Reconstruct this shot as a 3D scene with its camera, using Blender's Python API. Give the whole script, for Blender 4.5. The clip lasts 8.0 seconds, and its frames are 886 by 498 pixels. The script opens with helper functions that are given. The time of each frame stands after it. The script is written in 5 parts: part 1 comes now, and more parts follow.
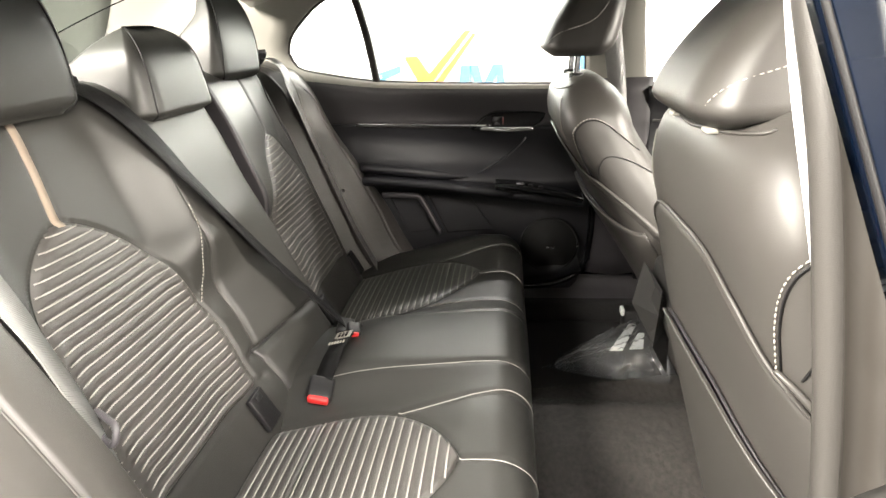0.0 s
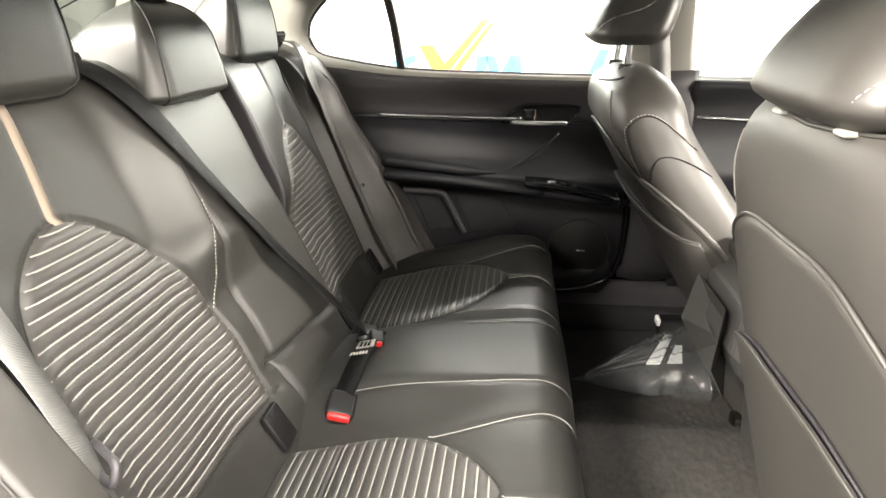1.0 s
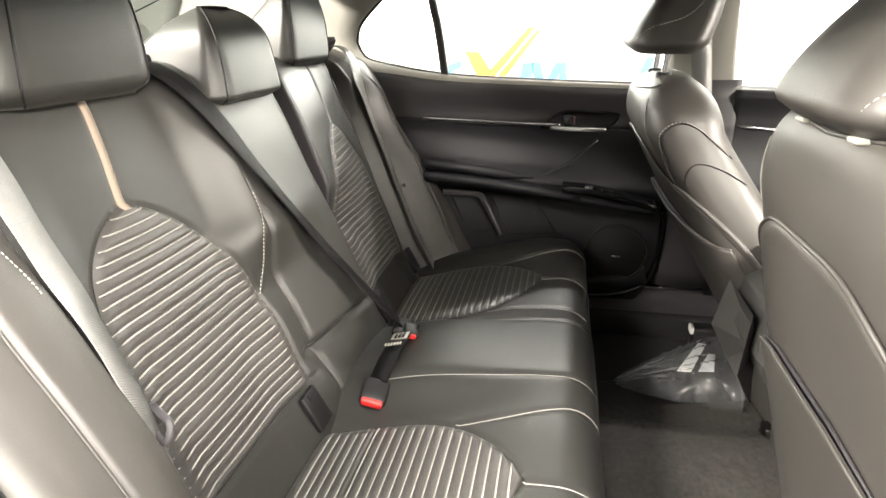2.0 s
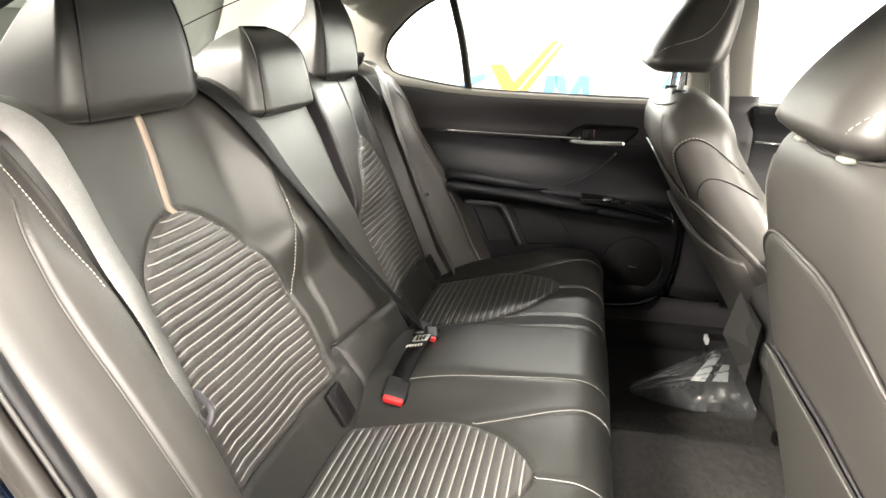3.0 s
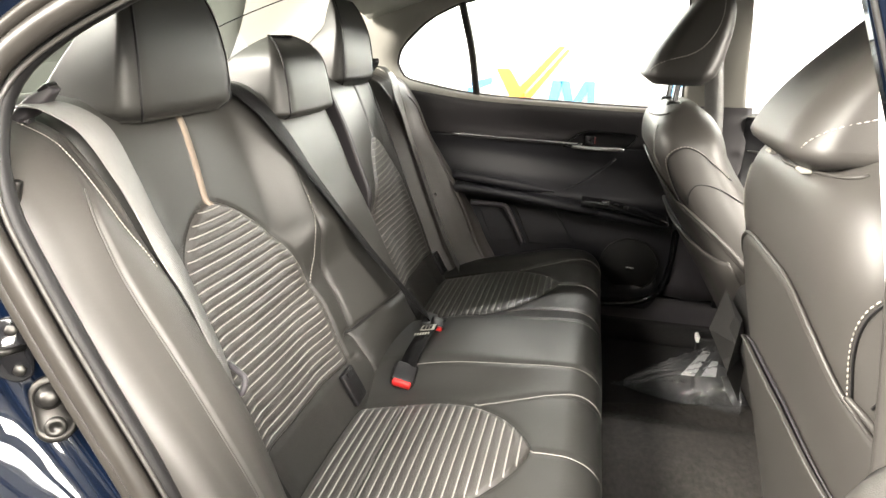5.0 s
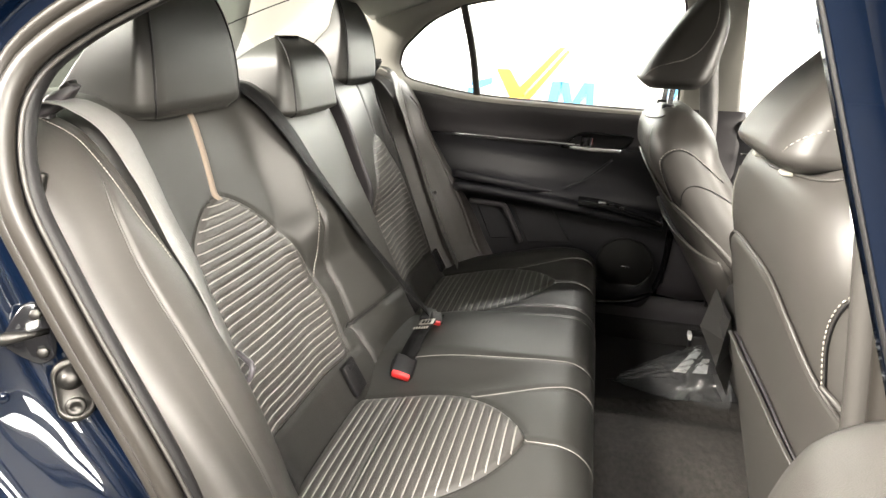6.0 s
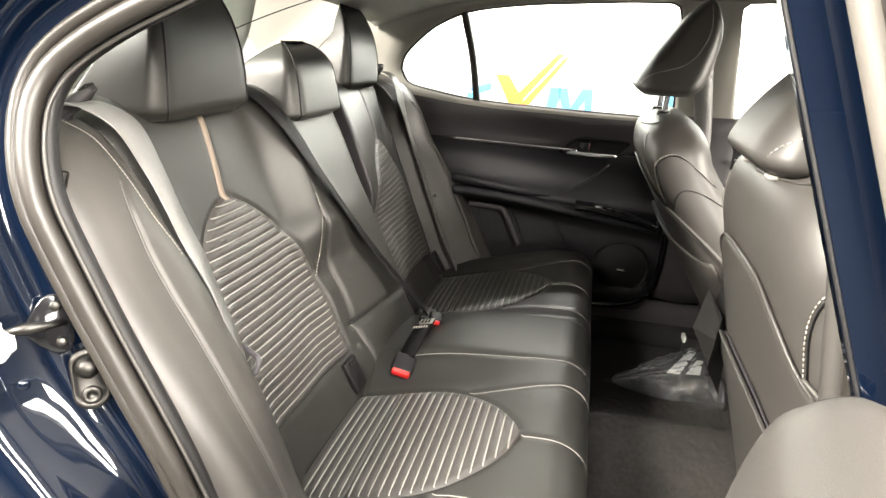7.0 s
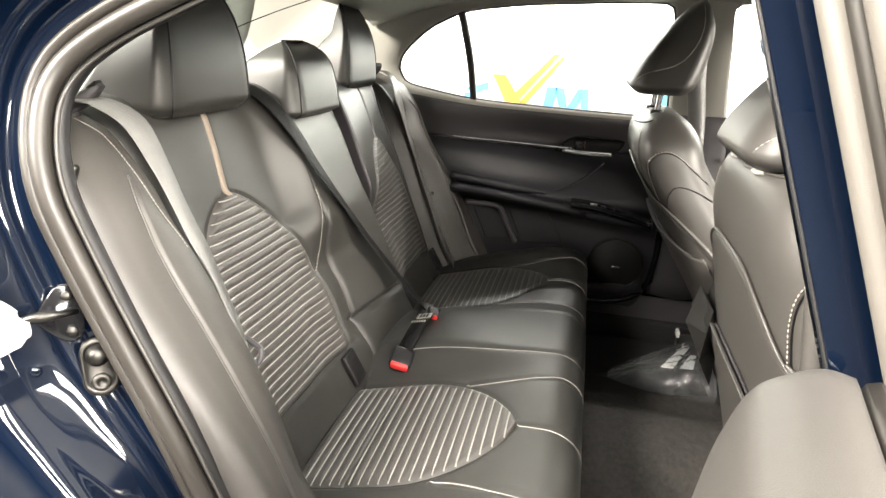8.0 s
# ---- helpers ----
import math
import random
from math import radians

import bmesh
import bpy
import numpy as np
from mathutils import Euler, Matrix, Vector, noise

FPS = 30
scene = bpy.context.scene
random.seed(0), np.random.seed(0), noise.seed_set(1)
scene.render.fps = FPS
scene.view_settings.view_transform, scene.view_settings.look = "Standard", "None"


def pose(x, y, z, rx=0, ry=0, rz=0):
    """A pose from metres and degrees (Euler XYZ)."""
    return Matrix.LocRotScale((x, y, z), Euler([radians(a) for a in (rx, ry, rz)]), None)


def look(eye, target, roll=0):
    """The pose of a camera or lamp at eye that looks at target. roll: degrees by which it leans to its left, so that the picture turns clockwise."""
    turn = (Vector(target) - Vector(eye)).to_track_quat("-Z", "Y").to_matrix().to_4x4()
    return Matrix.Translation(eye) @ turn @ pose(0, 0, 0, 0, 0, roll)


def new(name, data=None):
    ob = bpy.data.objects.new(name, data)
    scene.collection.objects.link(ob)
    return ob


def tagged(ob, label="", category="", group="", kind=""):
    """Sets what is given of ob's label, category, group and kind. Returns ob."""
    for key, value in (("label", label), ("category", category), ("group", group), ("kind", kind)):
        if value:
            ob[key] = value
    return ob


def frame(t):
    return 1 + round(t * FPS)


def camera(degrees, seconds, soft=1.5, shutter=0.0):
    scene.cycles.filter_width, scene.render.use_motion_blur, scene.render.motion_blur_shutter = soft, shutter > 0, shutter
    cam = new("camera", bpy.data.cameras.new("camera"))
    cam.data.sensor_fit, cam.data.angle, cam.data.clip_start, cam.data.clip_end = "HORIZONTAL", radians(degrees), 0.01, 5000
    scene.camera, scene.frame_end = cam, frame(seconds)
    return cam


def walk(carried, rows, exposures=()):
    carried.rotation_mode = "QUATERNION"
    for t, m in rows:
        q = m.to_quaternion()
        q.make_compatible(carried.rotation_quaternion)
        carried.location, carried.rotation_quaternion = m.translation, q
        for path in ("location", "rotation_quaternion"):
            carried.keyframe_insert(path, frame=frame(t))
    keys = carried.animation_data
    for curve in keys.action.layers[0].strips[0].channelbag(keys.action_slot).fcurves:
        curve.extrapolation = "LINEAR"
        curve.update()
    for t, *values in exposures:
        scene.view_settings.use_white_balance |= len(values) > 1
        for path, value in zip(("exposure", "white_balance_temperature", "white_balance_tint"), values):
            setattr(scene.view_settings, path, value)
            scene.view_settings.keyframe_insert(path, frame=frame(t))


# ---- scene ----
cam = camera(74.0, 8.0)
PATH = [
    (0, (0.072, -1.075, 1.173), (-0.143, 0.787, 0.474), -2.5),
    (0.5, (0.024, -1.001, 1.165), (-0.162, 0.856, 0.446), -1.2),
    (1, (0.004, -0.974, 1.16), (-0.225, 0.876, 0.435), -1.2),
    (1.5, (0.012, -0.991, 1.159), (-0.291, 0.851, 0.44), -1.0),
    (3, (0.035, -1.074, 1.177), (-0.404, 0.757, 0.503), -0.4),
    (3.5, (0.038, -1.094, 1.183), (-0.417, 0.736, 0.518), -0.5),
    (4, (0.042, -1.119, 1.189), (-0.421, 0.711, 0.527), -0.4),
    (4.5, (0.044, -1.143, 1.193), (-0.414, 0.686, 0.526), 0.1),
    (6, (0.052, -1.2, 1.203), (-0.39, 0.631, 0.53), 1.5),
    (6.5, (0.054, -1.217, 1.206), (-0.391, 0.616, 0.54), 1.6),
    (7, (0.056, -1.233, 1.206), (-0.381, 0.605, 0.548), 2.0),
    (7.5, (0.057, -1.249, 1.206), (-0.374, 0.588, 0.544), 2.2),
    (8, (0.061, -1.259, 1.205), (-0.366, 0.581, 0.547), 2.1),
]
walk(cam, [(t, look(eye, target, roll)) for t, eye, target, roll in PATH], exposures=[(0, 0.54), (1.0, 0.65), (1.7, 0.62), (4, 0.51), (8, 0.34)])

# ---- light: a white, brightly lit photo bay round the car ----
world = bpy.data.worlds.new("bay_air")
world.use_nodes = True
world.node_tree.nodes["Background"].inputs["Color"].default_value = (1.0, 0.98, 0.95, 1)
world.node_tree.nodes["Background"].inputs["Strength"].default_value = 0.07
scene.world = world
PANELS = [(-2.4, -1.95, 240.0), (0.3, -1.95, 180.0), (3.0, -1.95, 180.0), (-2.6, 2.6, 850.0), (0.2, 2.6, 850.0), (3.0, 2.6, 850.0)]
for px, py, watts in PANELS:
    lamp = bpy.data.lights.new("panel_light", "AREA")
    lamp.shape, lamp.size, lamp.size_y = "RECTANGLE", 2.0, 0.4
    lamp.energy, lamp.color = watts, (1.0, 0.97, 0.92)
    new("panel_light", lamp).matrix_world = look((px, py, 3.05), (px, 4.2, 1.0) if py > 0 else (px, py, 0))  # the north row washes the wall
# added fill banks, out of view round the car: place, watts
FILL_BANKS = [((-1.9, -2.3, 2.6), 435.0), ((1.78, -2.6, 2.15), 330.0), ((4.6, 0.1, 1.9), 400.0), ((-4.4, 0.2, 2.0), 340.0)]
for place, watts in FILL_BANKS:
    lamp = bpy.data.lights.new("fill_light", "AREA")
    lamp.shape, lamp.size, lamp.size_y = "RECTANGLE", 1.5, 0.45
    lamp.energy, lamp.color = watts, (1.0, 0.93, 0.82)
    new("fill_light", lamp).matrix_world = look(place, (-0.1, -0.3, 0.95))


# ---- materials ----
def material(name, color, rough=0.5, metal=0.0, grain=0.0, scale=200.0, vary=0.0, vary_scale=6.0, coat=0.0, spec=0.5,
             sheen=0.0, kind="noise", rough_vary=0.0):
    m = bpy.data.materials.new(name)
    m.use_nodes = True
    nt = m.node_tree
    b = nt.nodes["Principled BSDF"]
    b.inputs["Base Color"].default_value = (*color, 1)
    b.inputs["Roughness"].default_value = rough
    b.inputs["Metallic"].default_value = metal
    b.inputs["Coat Weight"].default_value = coat
    b.inputs["Coat Roughness"].default_value = 0.03
    b.inputs["Specular IOR Level"].default_value = spec
    b.inputs["Sheen Weight"].default_value = sheen
    b.inputs["Sheen Roughness"].default_value = 0.5
    co = nt.nodes.new("ShaderNodeTexCoord")
    if vary or rough_vary:
        n = nt.nodes.new("ShaderNodeTexNoise")
        n.inputs["Scale"].default_value, n.inputs["Detail"].default_value = vary_scale, 6.0
        nt.links.new(co.outputs["Object"], n.inputs["Vector"])
        if vary:
            mix = nt.nodes.new("ShaderNodeMix")
            mix.data_type = "RGBA"
            mix.inputs["A"].default_value = (*[c * (1 - vary) for c in color], 1)
            mix.inputs["B"].default_value = (*[min(1, c * (1 + vary)) for c in color], 1)
            nt.links.new(n.outputs["Fac"], mix.inputs["Factor"])
            nt.links.new(mix.outputs["Result"], b.inputs["Base Color"])
        if rough_vary:
            r = nt.nodes.new("ShaderNodeMapRange")
            r.inputs["To Min"].default_value, r.inputs["To Max"].default_value = rough - rough_vary, rough + rough_vary
            nt.links.new(n.outputs["Fac"], r.inputs["Value"])
            nt.links.new(r.outputs["Result"], b.inputs["Roughness"])
    if grain:
        if kind == "voronoi":
            g = nt.nodes.new("ShaderNodeTexVoronoi")
            out = g.outputs["Distance"]
        else:
            g = nt.nodes.new("ShaderNodeTexNoise")
            g.inputs["Detail"].default_value = 4.0
            out = g.outputs["Fac"]
        g.inputs["Scale"].default_value = scale
        nt.links.new(co.outputs["Object"], g.inputs["Vector"])
        bump = nt.nodes.new("ShaderNodeBump")
        bump.inputs["Strength"].default_value, bump.inputs["Distance"].default_value = grain, 0.001
        nt.links.new(out, bump.inputs["Height"])
        nt.links.new(bump.outputs["Normal"], b.inputs["Normal"])
    return m


def weave(name, color, rough, scale, depth):
    """A ribbed textile: fine wave relief along one way."""
    m = material(name, color, rough, vary=0.15, vary_scale=90)
    nt = m.node_tree
    co, w = nt.nodes.new("ShaderNodeTexCoord"), nt.nodes.new("ShaderNodeTexWave")
    w.wave_type, w.bands_direction = "BANDS", "DIAGONAL"
    w.inputs["Scale"].default_value = scale
    bump = nt.nodes.new("ShaderNodeBump")
    bump.inputs["Strength"].default_value, bump.inputs["Distance"].default_value = depth, 0.001
    nt.links.new(co.outputs["Object"], w.inputs["Vector"])
    nt.links.new(w.outputs["Fac"], bump.inputs["Height"])
    nt.links.new(bump.outputs["Normal"], nt.nodes["Principled BSDF"].inputs["Normal"])
    return m


def clear(name, tint, gloss, ior=1.45, milk=0.0):
    """Thin clear sheet: lets light through, with a Fresnel gloss."""
    m = bpy.data.materials.new(name)
    m.use_nodes = True
    nt = m.node_tree
    nt.nodes.remove(nt.nodes["Principled BSDF"])
    tr, gl, mix, fr = (nt.nodes.new(k) for k in ("ShaderNodeBsdfTransparent", "ShaderNodeBsdfGlossy", "ShaderNodeMixShader", "ShaderNodeFresnel"))
    tr.inputs["Color"].default_value = (*tint, 1)
    gl.inputs["Roughness"].default_value = gloss
    fr.inputs["IOR"].default_value = ior
    nt.links.new(fr.outputs["Fac"], mix.inputs["Fac"])
    base = tr
    if milk:
        base, di = nt.nodes.new("ShaderNodeMixShader"), nt.nodes.new("ShaderNodeBsdfDiffuse")
        base.inputs["Fac"].default_value = milk
        di.inputs["Color"].default_value = (0.75, 0.76, 0.78, 1)
        nt.links.new(tr.outputs[0], base.inputs[1])
        nt.links.new(di.outputs[0], base.inputs[2])
    nt.links.new(base.outputs[0], mix.inputs[1])
    nt.links.new(gl.outputs[0], mix.inputs[2])
    nt.links.new(mix.outputs[0], nt.nodes["Material Output"].inputs["Surface"])
    return m


LEATHER = material("black_leather", (0.0240, 0.0233, 0.0214), 0.40, spec=0.42, grain=0.18, scale=900, vary=0.12, vary_scale=5, kind="voronoi", rough_vary=0.05)
LEATHER_SIDE = material("smooth_vinyl", (0.046, 0.0425, 0.039), 0.46, grain=0.15, scale=1200, vary=0.1, vary_scale=4, kind="voronoi")
FABRIC = weave("insert_fabric", (0.043, 0.0400, 0.0375), 0.40, 420, 0.12)
LINE = material("light_thread", (0.22, 0.211, 0.195), 0.7, grain=0.3, scale=900)
STITCH = material("stitch_thread", (0.38, 0.36, 0.32), 0.7)
TAN = material("taupe_piping", (0.19, 0.150, 0.115), 0.55, grain=0.2, scale=900, kind="voronoi")
PLASTIC = material("black_plastic", (0.009, 0.0085, 0.009), 0.46, spec=0.3, grain=0.25, scale=1500, vary=0.1, rough_vary=0.06)
CONSOLE = material("grey_console_plastic", (0.036, 0.035, 0.034), 0.45, grain=0.25, scale=1400, vary=0.1)
GUSSET = material("dark_side_cloth", (0.013, 0.011, 0.013), 0.6, grain=0.3, scale=1100, vary=0.15, vary_scale=20)
# tone holds the window light that grazes the upper door
UPPER_LIT = material("window_lit_upper_trim", (0.030, 0.0275, 0.030), 0.5, grain=0.3, scale=1300, vary=0.1, kind="voronoi")
DARKRED = material("dark_red_mark", (0.16, 0.01, 0.01), 0.4)
SOFT = material("soft_trim", (0.0095, 0.0092, 0.0120), 0.5, spec=0.45, grain=0.3, scale=1300, vary=0.1, kind="voronoi")
GREYTRIM = material("grey_trim", (0.30, 0.29, 0.26), 0.55, grain=0.2, scale=1500, vary=0.06)
GLOSS = material("gloss_black", (0.006, 0.006, 0.007), 0.12, rough_vary=0.04)
LINER = material("headliner_cloth", (0.42, 0.42, 0.38), 0.9, grain=0.4, scale=900, vary=0.05)
CARPET = material("grey_carpet", (0.020, 0.0175, 0.0155), 0.95, grain=1.0, scale=170, vary=0.95, vary_scale=95)
MAT = material("dark_carpet", (0.017, 0.0165, 0.0175), 0.95, grain=0.8, scale=420, vary=0.35, vary_scale=160)
PAINT = material("blue_metallic_paint", (0.0009, 0.0030, 0.0090), 0.34, vary=0.4, vary_scale=900, coat=0.85, spec=0.04)
SILL = material("lilac_grey_plastic", (0.050, 0.046, 0.050), 0.5, grain=0.25, scale=1500, vary=0.1)
RUBBER = material("black_rubber", (0.018, 0.0155, 0.013), 0.45, rough_vary=0.08, vary=0.15, vary_scale=30)
CHROME = material("chrome", (0.75, 0.75, 0.76), 0.14, metal=1.0, rough_vary=0.05)
STEEL = material("zinc_steel", (0.048, 0.046, 0.044), 0.42, metal=1.0, rough_vary=0.08, vary=0.15, vary_scale=60)
# belts share one webbing: lightened as lit, blackened as shaded; buckle stalk is black
WEB = weave("belt_webbing", (0.15, 0.147, 0.144), 0.32, 300, 0.4)
WEB_BLACK_SHADED = weave("black_shaded_webbing", (0.004, 0.0038, 0.004), 0.55, 300, 0.4)
WEB_BLACK_SHADED.node_tree.nodes["Principled BSDF"].inputs["Specular IOR Level"].default_value = 0.12
SHELF = material("shelf_cloth", (0.055, 0.060, 0.050), 0.9, grain=0.5, scale=700, vary=0.12, vary_scale=60)
SPEAKER = material("speaker_mesh", (0.003, 0.003, 0.003), 0.7, grain=0.6, scale=700, kind="voronoi")
RED = material("red_button", (0.55, 0.02, 0.02), 0.4, rough_vary=0.05)
WHITE = material("white_wall", (0.85, 0.85, 0.83), 0.7, vary=0.03, vary_scale=1.5)
# side walls and ceiling are greyed to hold back bounced light
BOUNCE_GREY = material("bounce_cut_grey", (0.50, 0.50, 0.49), 0.7, vary=0.04, vary_scale=1.5)
CHANNEL = material("beige_channel_rubber", (0.105, 0.096, 0.085), 0.5, grain=0.2, scale=1200, vary=0.1)
WRAP = material("white_wrap", (0.30, 0.30, 0.30), 0.30, grain=0.4, scale=120, vary=0.25, vary_scale=40)
# unseen end wall: the dimness of the hall is put into its colour
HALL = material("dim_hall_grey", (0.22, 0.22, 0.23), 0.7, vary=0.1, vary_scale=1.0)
FLOORM = material("grey_epoxy", (0.17, 0.17, 0.165), 0.3, vary=0.08, vary_scale=2.0)
YELLOW = material("sign_yellow", (0.60, 0.27, 0.006), 0.5, vary=0.05)
ORANGE = material("sign_orange", (0.46, 0.085, 0.004), 0.5, vary=0.05)
CYAN = material("sign_cyan", (0.03, 0.17, 0.36), 0.5, vary=0.05)
PAPER = material("white_label", (0.80, 0.80, 0.78), 0.5, vary=0.04)
GLASS = clear("window_glass", (0.93, 0.97, 0.95), 0.0)
REAR_GLASS = clear("rear_window_glass", (0.80, 0.95, 0.85), 0.0)
FILM = clear("clear_film", (0.86, 0.88, 0.91), 0.20, 1.4, 0.05)


# ---- building helpers ----
def part(name, bm, mat, parent=None, label="", smooth=True):
    me = bpy.data.meshes.new(name)
    bmesh.ops.recalc_face_normals(bm, faces=bm.faces)
    bm.to_mesh(me)
    bm.free()
    if smooth:
        for p in me.polygons:
            p.use_smooth = True
    me.materials.append(mat)
    ob = new(name, me)
    ob.parent = parent
    if label:
        ob["label"] = label
    return ob


def thing(name, label, category, group="", kind=""):
    return tagged(new(name), label, category, group, kind)


def S(a, b, t):
    """Smooth step from 0 at a to 1 at b."""
    t = max(0.0, min(1.0, (t - a) / (b - a)))
    return t * t * (3 - 2 * t)


def curve_of(pts):
    """A smooth function through (t, value) points."""
    xs, ys = [p[0] for p in pts], [p[1] for p in pts]
    n = len(xs)
    m = []
    for i in range(n):
        if i in (0, n - 1):
            j = 0 if i == 0 else n - 2
            m.append((ys[j + 1] - ys[j]) / (xs[j + 1] - xs[j]))
        else:
            m.append((ys[i + 1] - ys[i - 1]) / (xs[i + 1] - xs[i - 1]))

    def f(t):
        if t <= xs[0]:
            return ys[0] + m[0] * (t - xs[0])
        if t >= xs[-1]:
            return ys[-1] + m[-1] * (t - xs[-1])
        k = max(i for i in range(n - 1) if xs[i] <= t)
        h = xs[k + 1] - xs[k]
        u = (t - xs[k]) / h
        return ((2 * u ** 3 - 3 * u * u + 1) * ys[k] + (u ** 3 - 2 * u * u + u) * h * m[k]
                + (3 * u * u - 2 * u ** 3) * ys[k + 1] + (u ** 3 - u * u) * h * m[k + 1])
    return f


def path_of(pts, n):
    """n points evenly along a smooth curve through pts."""
    pts = [Vector(p) for p in pts]
    d = [0.0]
    for a, b in zip(pts, pts[1:]):
        d.append(d[-1] + (b - a).length)
    fs = [curve_of([(t, p[k]) for t, p in zip(d, pts)]) for k in range(3)]
    return [Vector([f(d[-1] * i / (n - 1)) for f in fs]) for i in range(n)]


def sheet(f, nu, nv, closed=False, thick=0.0, drop=None):
    """A grid of f(u, v), u and v from 0 to 1; thick gives it body, drop a second face moved by that vector."""
    bm = bmesh.new()
    us = nu if closed else nu + 1
    g = [[bm.verts.new(f(i / nu, j / nv)) for j in range(nv + 1)] for i in range(us)]
    for i in range(nu):
        for j in range(nv):
            k = (i + 1) % us
            bm.faces.new((g[i][j], g[k][j], g[k][j + 1], g[i][j + 1]))
    if drop:
        b = [[bm.verts.new(v.co + Vector(drop)) for v in row] for row in g]
        for i in range(nu):
            for j in range(nv):
                bm.faces.new((b[i][j], b[i][j + 1], b[i + 1][j + 1], b[i + 1][j]))
        for i in range(nu):
            for j, p in ((0, 1), (nv, 0)):
                q = (g[i][j], g[i + 1][j], b[i + 1][j], b[i][j])
                bm.faces.new(q if p else q[::-1])
        for j in range(nv):
            for i, p in ((0, 0), (nu, 1)):
                q = (g[i][j], g[i][j + 1], b[i][j + 1], b[i][j])
                bm.faces.new(q if not p else q[::-1])
    if thick:
        bmesh.ops.recalc_face_normals(bm, faces=bm.faces)
        bmesh.ops.solidify(bm, geom=bm.faces[:], thickness=thick)
    return bm


def tube(pts, r, sides=8, bm=None, flat=1.0):
    """A round bar along pts; r may be a function of 0..1."""
    bm = bm or bmesh.new()
    n = len(pts)
    rings = []
    up = Vector((0, 0, 1))
    for i, p in enumerate(pts):
        d = (pts[min(i + 1, n - 1)] - pts[max(i - 1, 0)]).normalized()
        a = d.cross(up)
        a = a.normalized() if a.length > 1e-4 else Vector((1, 0, 0))
        b = d.cross(a).normalized()
        q = r(i / (n - 1)) if callable(r) else r
        rings.append([bm.verts.new(p + a * math.cos(t) * q + b * math.sin(t) * q * flat) for t in (2 * math.pi * k / sides for k in range(sides))])
    for p, q in zip(rings, rings[1:]):
        for k in range(sides):
            bm.faces.new((p[k], p[(k + 1) % sides], q[(k + 1) % sides], q[k]))
    bm.faces.new(rings[0][::-1])
    bm.faces.new(rings[-1])
    return bm


def strap(pts, sides, width, thick, bm=None):
    """A flat band along pts; sides gives its width direction at each point."""
    bm = bm or bmesh.new()
    n = len(pts)
    rows = []
    for i, (p, w) in enumerate(zip(pts, sides)):
        d = (pts[min(i + 1, n - 1)] - pts[max(i - 1, 0)]).normalized()
        w = (w - d * w.dot(d)).normalized()
        k = d.cross(w).normalized() * thick / 2
        w = w * width / 2
        e = w * 0.94
        rows.append([bm.verts.new(p + q) for q in (-w, -e + k, e + k, w, e - k, -e - k)])
    for a, b in zip(rows, rows[1:]):
        for k in range(6):
            bm.faces.new((a[k], a[(k + 1) % 6], b[(k + 1) % 6], b[k]))
    bm.faces.new(rows[0][::-1])
    bm.faces.new(rows[-1])
    return bm


def loop(cx, cy, hx, hy, r, n=6):
    """Points round a rounded rectangle."""
    out = []
    r = min(r, hx * 0.98, hy * 0.98)
    for sx, sy, a0 in ((1, 1, 0), (-1, 1, 90), (-1, -1, 180), (1, -1, 270)):
        for k in range(n + 1):
            a = radians(a0 + 90 * k / n)
            out.append((cx + sx * (hx - r) + r * math.cos(a), cy + sy * (hy - r) + r * math.sin(a)))
    return out


def loft(rings, bm=None, caps=True):
    bm = bm or bmesh.new()
    vs = [[bm.verts.new(p) for p in ring] for ring in rings]
    n = len(vs[0])
    for a, b in zip(vs, vs[1:]):
        for k in range(n):
            bm.faces.new((a[k], a[(k + 1) % n], b[(k + 1) % n], b[k]))
    if caps:
        bm.faces.new(vs[0][::-1])
        bm.faces.new(vs[-1])
    return bm


def block(x0, x1, y0, y1, z0, z1, bevel=0.004, bm=None, m=None, seg=2):
    """A box with rounded edges."""
    own = bmesh.new()
    bmesh.ops.create_cube(own, size=1, matrix=Matrix.Translation(((x0 + x1) / 2, (y0 + y1) / 2, (z0 + z1) / 2)) @ Matrix.Diagonal((x1 - x0, y1 - y0, z1 - z0, 1)))
    if bevel:
        bmesh.ops.bevel(own, geom=own.edges[:], offset=bevel, segments=seg, affect="EDGES", profile=0.5)
    if m is not None:
        bmesh.ops.transform(own, matrix=m, verts=own.verts)
    if bm is None:
        return own
    me = bpy.data.meshes.new("tmp")
    own.to_mesh(me)
    own.free()
    bm.from_mesh(me)
    bpy.data.meshes.remove(me)
    return bm


def disc(c, n, r, h, bm=None, sides=20, bevel=0.002):
    """A short round bar, from c along n."""
    own = bmesh.new()
    rot = Vector(n).to_track_quat("Z", "Y").to_matrix().to_4x4()
    rings = []
    for q, z in ((r, 0), (r, h - bevel), (r - bevel, h)):
        rings.append([Matrix.Translation(c) @ rot @ Vector((q * math.cos(2 * math.pi * k / sides), q * math.sin(2 * math.pi * k / sides), z)) for k in range(sides)])
    own.free()
    return loft(rings, bm)


